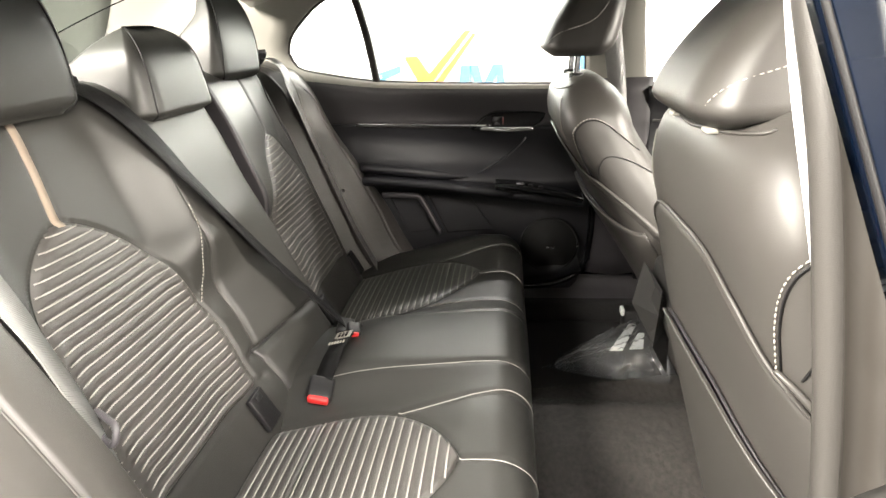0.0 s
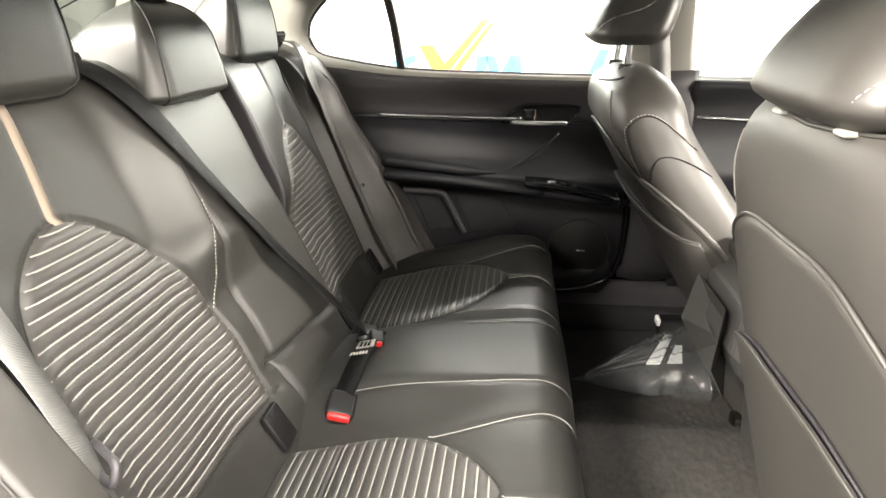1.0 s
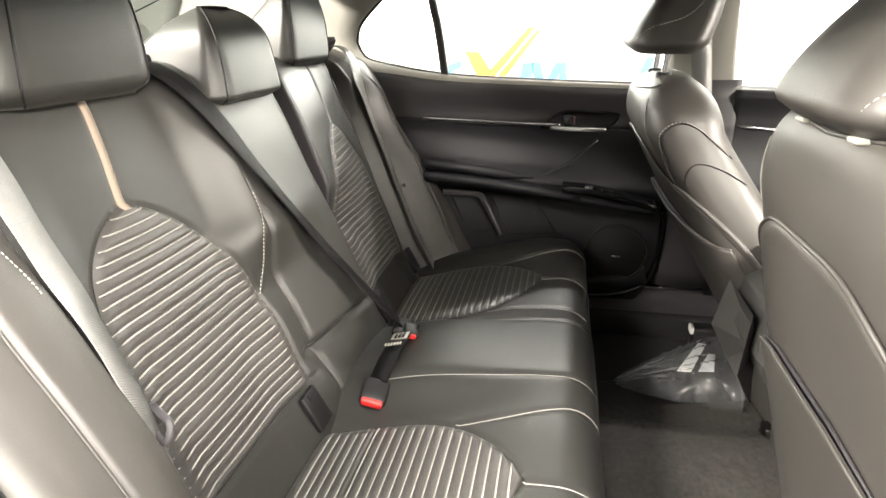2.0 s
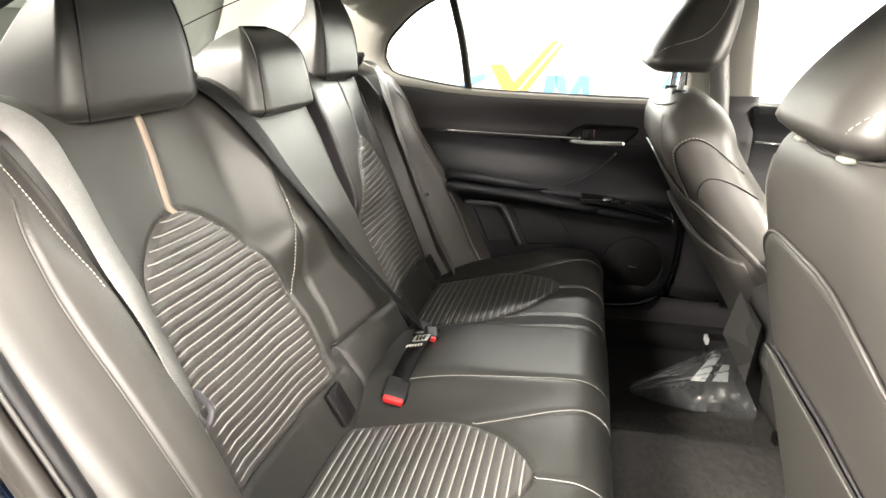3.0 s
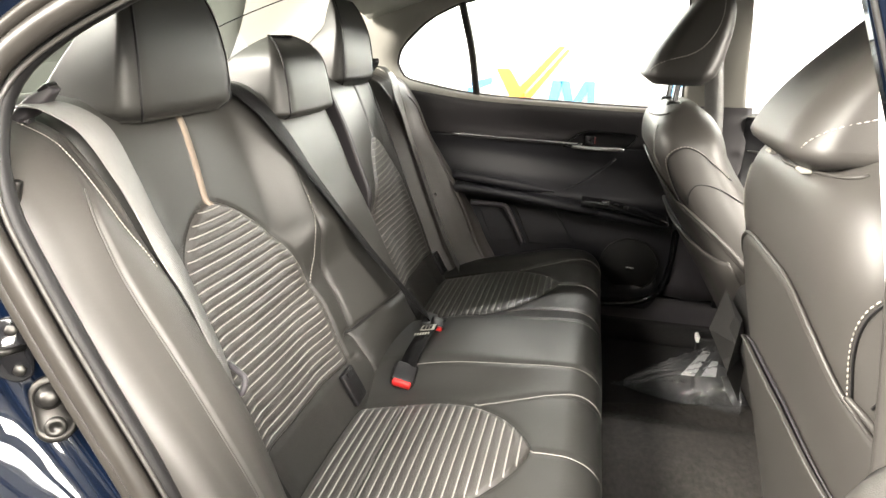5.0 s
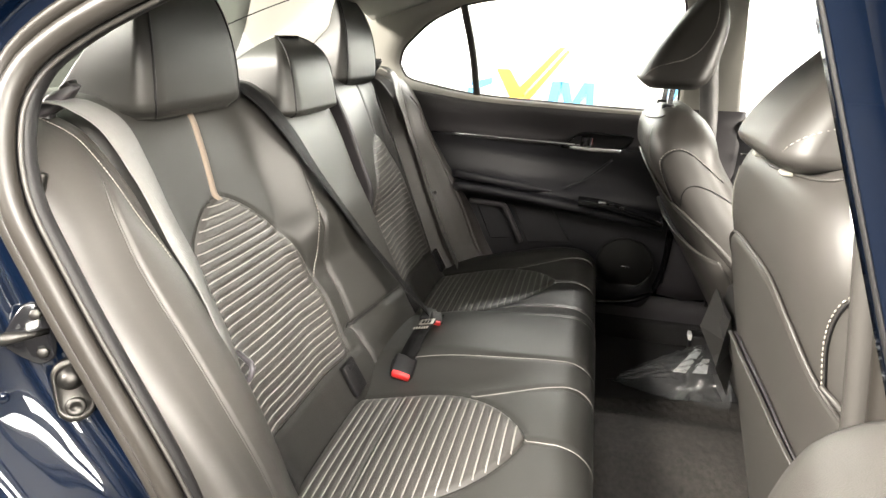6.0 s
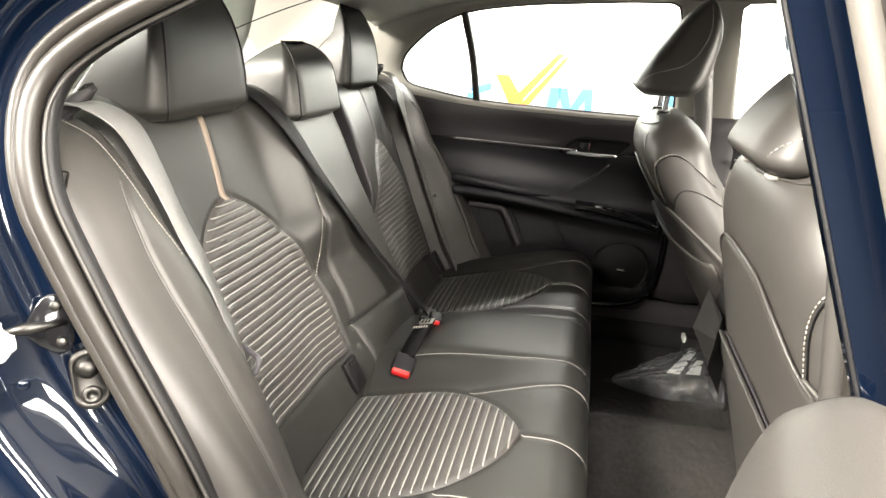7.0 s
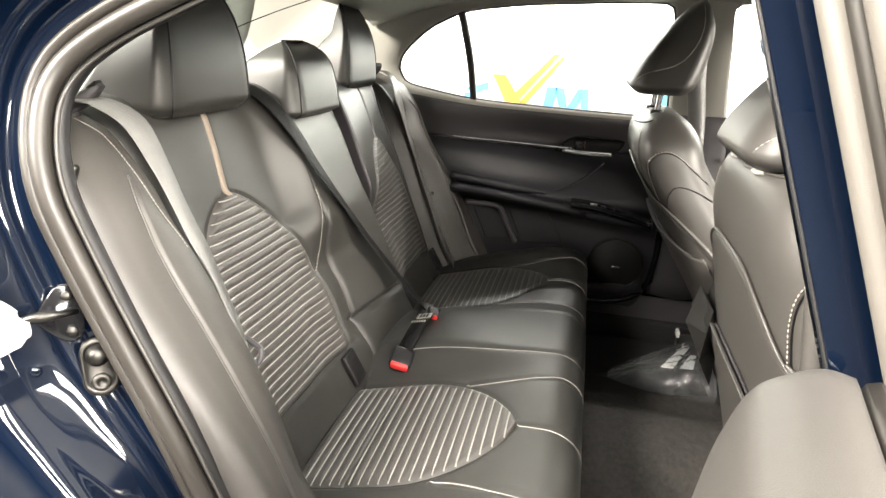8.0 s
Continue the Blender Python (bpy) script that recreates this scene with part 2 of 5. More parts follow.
def dashes(pts, length, gap, r, bm=None):
    """Sewn stitches along pts: many short rounded dashes."""
    bm = bm or bmesh.new()
    d, step = 0.0, length + gap
    acc = [0.0]
    for a, b in zip(pts, pts[1:]):
        acc.append(acc[-1] + (b - a).length)

    def at(q):
        for i in range(len(acc) - 1):
            if acc[i + 1] >= q:
                return pts[i].lerp(pts[i + 1], (q - acc[i]) / max(1e-9, acc[i + 1] - acc[i]))
        return pts[-1]
    while d + length < acc[-1]:
        tube([at(d), at(d + length / 2), at(d + length)], lambda t: r * (0.6 if t in (0, 1) else 1), 5, bm)
        d += step
    return bm


# ---- photo bay ----
def bay():
    part("ground", block(-7, 7, -6, 5, -0.1, 0, 0), FLOORM)
    tagged(bpy.data.objects["ground"], "mid grey smooth floor under the car", "floor", kind="structure")
    for name, box in (("wall_north", (-7, 7, 4.2, 4.35, 0, 3.2)), ("wall_south", (-7, 7, -6, -5.85, 0, 3.2)),
                      ("wall_east", (6.9, 7, -5.85, 4.2, 0, 3.2)), ("wall_west", (-7, -6.9, -5.85, 4.2, 0, 3.2))):
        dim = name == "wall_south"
        tagged(part(name, block(*box, 0), HALL if dim else (WHITE if name == "wall_north" else BOUNCE_GREY)), "unseen end wall, the dim hall's shade put into its grey" if dim else "brightly lit plain white bay wall; side walls greyed to cut bounce", "wall", kind="structure")
    tagged(part("ceiling", block(-7, 7, -6, 4.35, 3.2, 3.3, 0), BOUNCE_GREY), "white ceiling of the bay, greyed to cut bounced light", "ceiling", kind="structure")
    for px, py, watts in PANELS:
        lt = thing("ceiling_light", "large rectangular light panel hung under the white ceiling", "lamp", "ceiling lights")
        part("frame", block(px - 1.04, px + 1.04, py - 0.24, py + 0.24, 3.06, 3.2, 0.005), WHITE, lt)
    # hoods and stands for the added fill banks, all out of view
    for place, watts in FILL_BANKS:
        bk = thing("fill_bank", "added fill light bank on a stand, out of view", "lamp", "light banks")
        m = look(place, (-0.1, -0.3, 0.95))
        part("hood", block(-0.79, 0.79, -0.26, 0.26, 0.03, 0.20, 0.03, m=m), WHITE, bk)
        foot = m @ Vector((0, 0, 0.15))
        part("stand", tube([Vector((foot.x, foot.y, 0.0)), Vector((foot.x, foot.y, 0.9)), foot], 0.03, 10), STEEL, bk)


bay()


# ---- rear seat ----
SEAT_Y = 0.36                       # centre of each outer place
BACK = curve_of([(0.42, -0.345), (0.478, -0.364), (0.564, -0.409), (0.65, -0.440), (0.734, -0.472), (0.85, -0.513), (0.942, -0.546), (1.03, -0.574), (1.085, -0.600), (1.112, -0.640), (1.118, -0.68)])
PEAK = curve_of([(0.55, 0.185), (0.70, 0.185), (0.73, 0.177), (0.775, 0.152), (0.825, 0.146), (0.875, 0.128), (0.95, 0.1245), (1.1, 0.1235)])
# how far the fold-down middle panel stands before the back
PANEL = curve_of([(0.42, 0.030), (0.56, 0.050), (0.62, 0.062), (0.70, 0.060), (0.75, 0.057), (0.81, 0.050), (0.884, 0.041), (0.96, 0.038), (1.045, 0.028), (1.12, 0.02)])
PANEL_HALF = 0.121


def inset_half(z, outer):
    """Half width of the striped back insert at height z, to the outer or the inner side."""
    u = max(0.0, min(1.0, (z - 0.62) / (0.944 - 0.62)))
    return 0.140 * (1 - u ** 4) ** 0.7 if outer else 0.190 * (1 - u ** 2.6) ** 0.7


def strip_v(z, sgn):
    """Way of the taupe strip above the insert; the near one leans a little inwards."""
    return SEAT_Y - (0.165 * max(0.0, z - 0.938) if sgn < 0 else 0.0)


def back_x(v, z, sgn=-1):
    """Front surface of a backrest; v is the distance from the car's middle, sgn its side."""
    x = BACK(z)
    lift = S(0.72, 0.86, z) * (1 - 0.25 * S(0.95, 1.08, z))
    p = PEAK(z)
    low = 0.012 * (1 - S(0.68, 0.76, z))
    crest = 0.046 * lift + low

    def crown(q):
        return crest * (1 - S(p - 0.01, p + 0.10, q))
    tip = crest + 0.008 + (PANEL(z) - crest - 0.008) * S(0.80, 0.92, z)
    panel = tip + (PANEL(z) - tip) * (0.5 + 0.5 * sgn * min(v, PANEL_HALF) / PANEL_HALF) - 0.006 * S(PANEL_HALF - 0.012, PANEL_HALF, v) ** 2
    if v < PANEL_HALF:
        x += panel
    elif sgn < 0:
        # the near cushion edge runs up to the panel
        if v < p:
            k = (v - PANEL_HALF) / max(1e-3, p - PANEL_HALF)
            x += panel + (crest - panel) * S(0.0, 1.0, k) - 0.006 * math.exp(-((v - PANEL_HALF - 0.004) / 0.004) ** 2) * S(0.80, 0.88, z)
        else:
            x += crown(v)
    else:
        # a gap beside the panel, then the padded edge of the far place
        g = S(PANEL_HALF, PANEL_HALF + 0.004, v) * (1 - S(0.146, 0.153, v)) * S(0.60, 0.66, z)
        top = 0.050 * S(0.72, 0.86, z) * (1 - 0.2 * S(0.95, 1.08, z)) * (1 - max(0.0, min(1.0, (v - 0.155) / 0.33))) + low * (1 - S(0.2, 0.3, v))
        base = top + (panel - top) * (1 - S(PANEL_HALF, 0.16, v)) * (1 - S(0.60, 0.66, z))
        x += base * (1 - g) - 0.015 * g
    # rolled lower edge of the middle place
    x += 0.020 * math.exp(-((z - 0.535) / 0.045) ** 2) * S(0.25, 0.06, v)
    x -= 0.012 * math.exp(-((z - 0.606) / 0.008) ** 2) * S(0.165, 0.12, v)
    x += 0.010 * S(0.45, 0.50, v) * (1 - S(0.9, 1.05, z))
    x -= 0.022 * S(0.50, 0.55, v) ** 2
    # soft dish of the insert and the pinched seams round it
    q = v - SEAT_Y
    if 0.565 < z < 0.944:
        h = inset_half(z, q > 0)
        e = abs(q) / max(h, 1e-3)
        x -= 0.004 * math.exp(-((abs(q) - h) / 0.006) ** 2)
        if e < 1:
            x += 0.004 * (1 - e * e)
    x -= 0.006 * math.exp(-((z - 0.564) / 0.007) ** 2) * (1 - S(0.18, 0.2, abs(q - (-0.03))))
    x -= 0.0045 * math.exp(-((v - strip_v(z, sgn)) / 0.007) ** 2) * S(0.935, 0.95, z)
    return x


CUSH = curve_of([(-0.46, 0.452), (-0.40, 0.464), (-0.36, 0.477), (-0.25, 0.507), (-0.12, 0.540), (0.0, 0.568), (0.05, 0.573)])


def cushion_z(x, v):
    """Top of the bench cushion at v from the middle."""
    z = CUSH(min(x, 0.05))
    hump = 0.062 - 0.045 * S(-0.25, 0.05, x)
    z += hump * (1 - S(0.085, 0.205, v) - 0.12 * (v / 0.1) ** 2 * (1 - S(0.085, 0.205, v)))
    q = v - SEAT_Y
    h = cush_half(x)
    if x < 0:
        z -= 0.004 * math.exp(-((abs(q) - h) / 0.006) ** 2)
        z += 0.004 * max(0.0, 1 - (q / max(h, 1e-3)) ** 2)
    z += 0.018 * S(0.15, 0.24, q) * (1 - S(-0.05, 0.1, x) * 0.6)
    z -= 0.05 * S(0.60, 0.70, v) ** 2
    for s0, s1 in ((0.112, 0.105), (0.215, 0.18), (0.36, 0.365), (0.51, 0.56)):
        a = -0.30 if s0 < 0.2 else (-0.12 if s0 < 0.3 else (0.0 if s0 < 0.4 else -0.12))
        if x > a:
            w = s0 + (s1 - s0) * (x - a) / (0.1 - a)
            z -= 0.0035 * math.exp(-((v - w) / 0.006) ** 2)
    return z


def cush_half(x):
    u = max(0.0, min(1.0, (x + 0.22) / 0.22))
    return 0.160 * (1 - u ** 2.2) ** 0.75


def cushion_point(v, s):
    """s runs from the rear (0) over the top to the bottom of the front face (1)."""
    if s < 0.75:
        x = -0.46 + (0.05 + 0.46) * s / 0.75
        return x, cushion_z(x, v)
    a = (s - 0.75) / 0.25
    z0 = cushion_z(0.05, v)
    if a < 0.4:
        t = a / 0.4 * math.pi / 2 * 1.05
        return 0.05 + 0.068 * math.sin(t), z0 - 0.06 * (1 - math.cos(t))
    t = (a - 0.4) / 0.6
    return 0.118 - 0.014 * t, z0 - 0.062 - 0.20 * t


# side bolster beside the door
EDGE = curve_of([(0.46, 0.100), (0.655, 0.106), (0.716, 0.107), (0.77, 0.102), (0.83, 0.091), (0.89, 0.082), (0.937, 0.070), (0.98, 0.053), (1.02, 0.040), (1.06, 0.024), (1.10, 0.006)])
RIDGE = curve_of([(0.46, 0.130), (0.67, 0.123), (0.76, 0.113), (0.84, 0.100), (0.89, 0.090), (0.94, 0.083), (0.99, 0.080), (1.03, 0.070), (1.06, 0.055), (1.10, 0.030)])
FLARE = curve_of([(0.46, 0.150), (0.56, 0.150), (0.74, 0.118), (0.84, 0.088), (0.90, 0.072), (1.0, 0.060), (1.06, 0.045), (1.10, 0.025)])
SEAM_V = curve_of([(0.46, 0.640), (0.98, 0.640), (1.01, 0.634), (1.035, 0.618)])


def ribbon(pts, normal, width, height):
    """A thin light line laid on the ribs."""
    bm = bmesh.new()
    rows = []
    n = len(pts)
    for i, p in enumerate(pts):
        d = (pts[min(i + 1, n - 1)] - pts[max(i - 1, 0)]).normalized()
        w = d.cross(normal).normalized() * width / 2
        k = normal * height
        rows.append([bm.verts.new(q) for q in (p - w, p - w * 0.5 + k, p + w * 0.5 + k, p + w)])
    for a, b in zip(rows, rows[1:]):
        for k in range(3):
            bm.faces.new((a[k], a[k + 1], b[k + 1], b[k]))
    return bm


def back_line(v0, z0, v1, z1, n, up=0.0015, sgn=1):
    pts = path_of([(0, v0, z0), (0, v1, z1)], n)
    return [Vector((back_x(p.y, p.z) + up, sgn * p.y, p.z)) for p in pts]


def rear_seat():
    seat = thing("rear_seat", "black leather rear bench seat with light-striped cloth inserts", "car seat")
    # backrests of the two outer places
    for sgn in (-1, 1):
        def f(u, w):
            v = (PANEL_HALF if sgn < 0 else PANEL_HALF + 0.005) + (0.559 - PANEL_HALF - (0.0 if sgn < 0 else 0.005)) * u
            z = 0.42 + (1.118 - 0.42) * w
            return Vector((back_x(v, z, sgn), sgn * v, z))
        back = part("backrest", sheet(f, 150, 150, drop=(-0.04, 0, 0)), LEATHER, seat, "padded black leather backrest")
        # striped insert
        def g(u, w):
            z = 0.568 + (0.943 - 0.568) * w
            a, b = -inset_half(z, False), inset_half(z, True)
            q = a + (b - a) * u
            rib = abs(math.sin(math.pi * (z - 0.568) / 0.0146)) ** 0.6
            edge = min(1.0, 12 * min(u, 1 - u))
            return Vector((back_x(SEAT_Y + q, z, sgn) + 0.0015 + 0.0022 * rib * edge, sgn * (SEAT_Y + q), z))
        ins = part("insert", sheet(g, 40, 208), FABRIC, seat, "dark ribbed cloth insert with pale lines")
        for k in range(1, 26):
            z = 0.568 + 0.0146 * k
            a, b = -inset_half(z, False) + 0.003, inset_half(z, True) - 0.003
            if b - a < 0.02:
                continue
            pts = []
            for i in range(15):
                q = a + (b - a) * i / 14
                pts.append(Vector((back_x(SEAT_Y + q, z, sgn) + 0.0022, sgn * (SEAT_Y + q), z)))
            part("stripe", ribbon(pts, Vector((0.94, 0, 0.34)), 0.0027, 0.0010), LINE, ins)
        # taupe strip above the insert
        pts = back_line(SEAT_Y, 0.938, strip_v(1.095, sgn), 1.095, 24, 0.002, sgn)
        part("center_strip", strap(pts, [Vector((0, 1, 0))] * 24, 0.013, 0.005), TAN, seat, "narrow taupe piping strip")
        # sewn seam along the inner bolster
        pts = [Vector((back_x(PEAK(z), z, sgn) + 0.001, sgn * PEAK(z), z)) for z in [0.735 + 0.010 * i for i in range(18)]]
        if sgn < 0:
            part("stitching", dashes(pts, 0.0042, 0.0026, 0.0009), STITCH, seat, "pale sewn seam")
            part("seam", tube([p + Vector((-0.0005, -sgn * 0.004, 0)) for p in pts], 0.0012, 6), LEATHER, seat)
        # child seat anchor covers under the insert
        for v, wd in ((0.205, 0.050), (0.515, 0.042)):
            m = Matrix.Translation((back_x(v, 0.53) + 0.005, sgn * v, 0.532)) @ pose(0, 0, 0, 0, -28, 0)
            flap = part("anchor_cover", block(-0.004, 0.007, -wd / 2, wd / 2, -0.036, 0.036, 0.003, m=m), PLASTIC, seat, "black flap over a child seat anchor")
            part("clip", block(0.006, 0.010, -0.010, 0.010, 0.020, 0.032, 0.0015, m=m), PLASTIC, flap)
        # side bolster next to the door: how far it stands before the back at its inner edge, seam and outer side
        def h(u, w):
            v = 0.545 + (0.738 - 0.545) * u
            z = 0.46 + (1.108 - 0.46) * w
            e, m, o = EDGE(z) if sgn < 0 else min(EDGE(z), 0.036), RIDGE(z), FLARE(z)
            c = curve_of([(0.545, -0.03), (0.560, e - 0.035 + 0.022 * S(0.90, 1.0, z)), (0.571, e - 0.008), (0.582, e), (0.61, e * 0.45 + m * 0.55 + 0.004), (0.640, m), (0.68, m * 0.45 + o * 0.55 + 0.004), (0.712, o - 0.004), (0.738, o - 0.05)])(v)
            x = BACK(min(z, 1.085)) + c
            x -= 0.05 * S(1.07, 1.108, z) ** 2
            x -= 0.005 * math.exp(-((v - SEAM_V(z)) / 0.0035) ** 2) * S(1.05, 1.02, z)
            return Vector((x, sgn * v, z))
        part("side_bolster", sheet(h, 96, 110, thick=0.015), LEATHER_SIDE, seat, "padded vinyl side bolster beside the door")

        def on(v, z, up=0.0015):
            return h((v - 0.545) / 0.193, (z - 0.46) / 0.648) + Vector((up, 0, 0))
        pts = [on(0.600 - 0.016 * S(1.02, 0.93, z), z) for z in [1.098 - 0.0050 * i for i in range(36)]]
        part("stitching", dashes(pts, 0.0034, 0.0020, 0.0008), STITCH, seat, "pale sewn seam")
        part("seam", tube([p + Vector((0.0, sgn * 0.004, -0.001)) for p in pts], 0.0012, 6), LEATHER_SIDE, seat)
        pts = [on(SEAM_V(z) + 0.004, z, 0.0005) for z in [1.03 - 0.0115 * i for i in range(48)]]
        part("piping", tube(pts, 0.0016, 6), LEATHER_SIDE, seat, "soft piped ridge down the bolster")

    # middle panel that folds down as an armrest
    def pan(u, w):
        y = PANEL_HALF * (2 * u - 1)
        z = 0.42 + (1.118 - 0.42) * w
        return Vector((back_x(abs(y) * 0.9999, z, -1 if y < 0 else 1), y, z))
    part("middle_panel", sheet(pan, 40, 150, drop=(-0.04, 0, 0)), LEATHER, seat, "flat leather middle panel that folds down")
    # dark side cloth in the gap beside the fold-down middle panel, and the slot under it
    def gap(u, w):
        z = 0.66 + 0.44 * w
        if u > 0.5:
            v = 0.1445 + 0.0155 * (2 * u - 1)
            return Vector((back_x(max(v, 0.154), z, 1) + 0.002, v, z))
        return Vector((BACK(z) - 0.012 + (back_x(0.154, z, 1) - BACK(z) + 0.014) * 2 * u, 0.1445, z))
    part("panel_gusset", sheet(gap, 16, 40, drop=(-0.002, 0.002, 0)), GUSSET, seat, "dark cloth side beside the folding middle panel")
    # a solid black bar paints the shade in the slot
    pts = [Vector((back_x(abs(y), 0.604, -1) - 0.004, y, 0.606)) for y in [-0.135 + 0.0062 * i for i in range(42)]]
    part("slot", tube(pts, 0.0055, 8), PLASTIC, seat, "black bar painting the shade in the slot under the panel")
    # welt at the outer edge of each backrest
    for sgn in (-1, 1):
        pts = [Vector((back_x(0.498, z, sgn) + 0.0005, sgn * (0.498 + 0.02 * S(1.0, 1.1, z)), z)) for z in [0.90 + 0.0065 * i for i in range(30)]]
        part("welt", tube(pts, 0.0024, 6), GUSSET, seat, "dark welt along the backrest edge")

    # bench cushion
    def k(u, w):
        y = -0.70 + 1.40 * u
        x, z = cushion_point(abs(y), w)
        x -= 0.03 * S(0.56, 0.70, abs(y)) ** 2 * S(0.4, 1.0, w)
        return Vector((x, y, z))
    part("cushion", sheet(k, 300, 130, thick=0.02), LEATHER, seat, "wide black leather bench cushion")
    for sgn in (-1, 1):
        def g(u, w):
            x = -0.362 + 0.361 * w
            hw = cush_half(x)
            q = -hw + 2 * hw * u
            rib = abs(math.sin(math.pi * (x + 0.362) / 0.0172)) ** 0.6
            edge = min(1.0, 12 * min(u, 1 - u))
            fold = 0.006 * math.exp(-((x + 0.262) / 0.004) ** 2)
            return Vector((x, sgn * (SEAT_Y + q), cushion_z(x, SEAT_Y + q) + 0.0015 + 0.0026 * rib * edge - fold))
        ins = part("insert", sheet(g, 40, 168), FABRIC, seat, "dark ribbed cloth insert with pale lines")
        for j in range(1, 21):
            x = -0.362 + 0.0172 * j
            hw = cush_half(x) - 0.003
            if hw < 0.008:
                continue
            pts = [Vector((x, sgn * (SEAT_Y - hw + 2 * hw * i / 14), cushion_z(x, SEAT_Y - hw + 2 * hw * i / 14) + 0.0024)) for i in range(15)]
            part("stripe", ribbon(pts, Vector((-0.2, 0, 0.98)), 0.0032, 0.0012), LINE, ins)
        # piped seams that run over the front edge
        for a, s0, s1 in ((-0.30, 0.112, 0.105), (-0.12, 0.215, 0.18), (0.0, 0.36, 0.365), (-0.12, 0.51, 0.56)):
            pts = []
            for i in range(40):
                s = (a + 0.46) / 0.51 * 0.75
                s = s + (0.93 - s) * i / 39
                x, z = cushion_point(s0, s)
                v = s0 + (s1 - s0) * S(a, 0.1, x)
                x, z = cushion_point(v, s)
                x -= 0.03 * S(0.56, 0.70, v) ** 2 * S(0.4, 1.0, s)
                pts.append(Vector((x, sgn * v, z)) + Vector((0.25, 0, 1)).normalized() * 0.0004)
            # leather piping, its highlight painted with the pale thread colour
            part("seam", tube(pts, 0.0010, 6), LINE, seat)
    # head restraints: upright faces, domed tops, sides that run back to the shelf
    for y0, front, z0, z1, hw, depth, top in ((-0.346, -0.560, 1.080, 1.318, 0.133, 0.205, 0.80), (0.008, -0.522, 1.042, 1.202, 0.124, 0.30, 0.40), (SEAT_Y + 0.004, -0.562, 1.080, 1.306, 0.128, 0.205, 0.85)):
        rings, seams = [], ([], [])
        n = 28
        for i in range(n + 1):
            w = i / n
            z = z0 + (z1 - z0) * (0.5 - 0.5 * math.cos(math.pi * w))
            t = (z - z0) / (z1 - z0)
            dome = max(0.0, 1 - max(0.0, (t - (1 - top)) / top) ** 2.3) ** 0.5
            low = 1 - 0.14 * S(0.10, 0.0, t) ** 2
            fx = front - (0.034 if depth > 0.25 else 0.012) * t - 0.055 * (1 - dome) + 0.006 * math.sin(math.pi * t)
            bx = front - (depth * (1 - 0.74 * t) if depth > 0.25 else max(0.06, depth * (1 - 1.1 * t))) + 0.02 * (1 - dome)
            wf = hw * low * (1 - 0.16 * t) * (0.30 + 0.70 * dome)
            wb = wf * (1.02 - 0.10 * t)
            ring = []
            for px, py in loop(0, 0, 1, 1, 0.34, 10):
                x = (fx + bx) / 2 + px * (fx - bx) / 2 * (low if px > 0 else 1)
                ring.append(Vector((x, y0 + py * (wb + (wf - wb) * (px + 1) / 2), z)))
            rings.append(ring)
            for k, s in enumerate((-1, 1)):
                seams[k].append(ring[40 if s < 0 else 4])
        head = part("headrest", loft(rings), LEATHER, seat, "black leather rear headrest with sewn edges")
        for line in seams:
            part("seam", tube([p + Vector((0.0003, 0, 0)) for p in line[:-2]], 0.0020, 6), PLASTIC, head)


rear_seat()


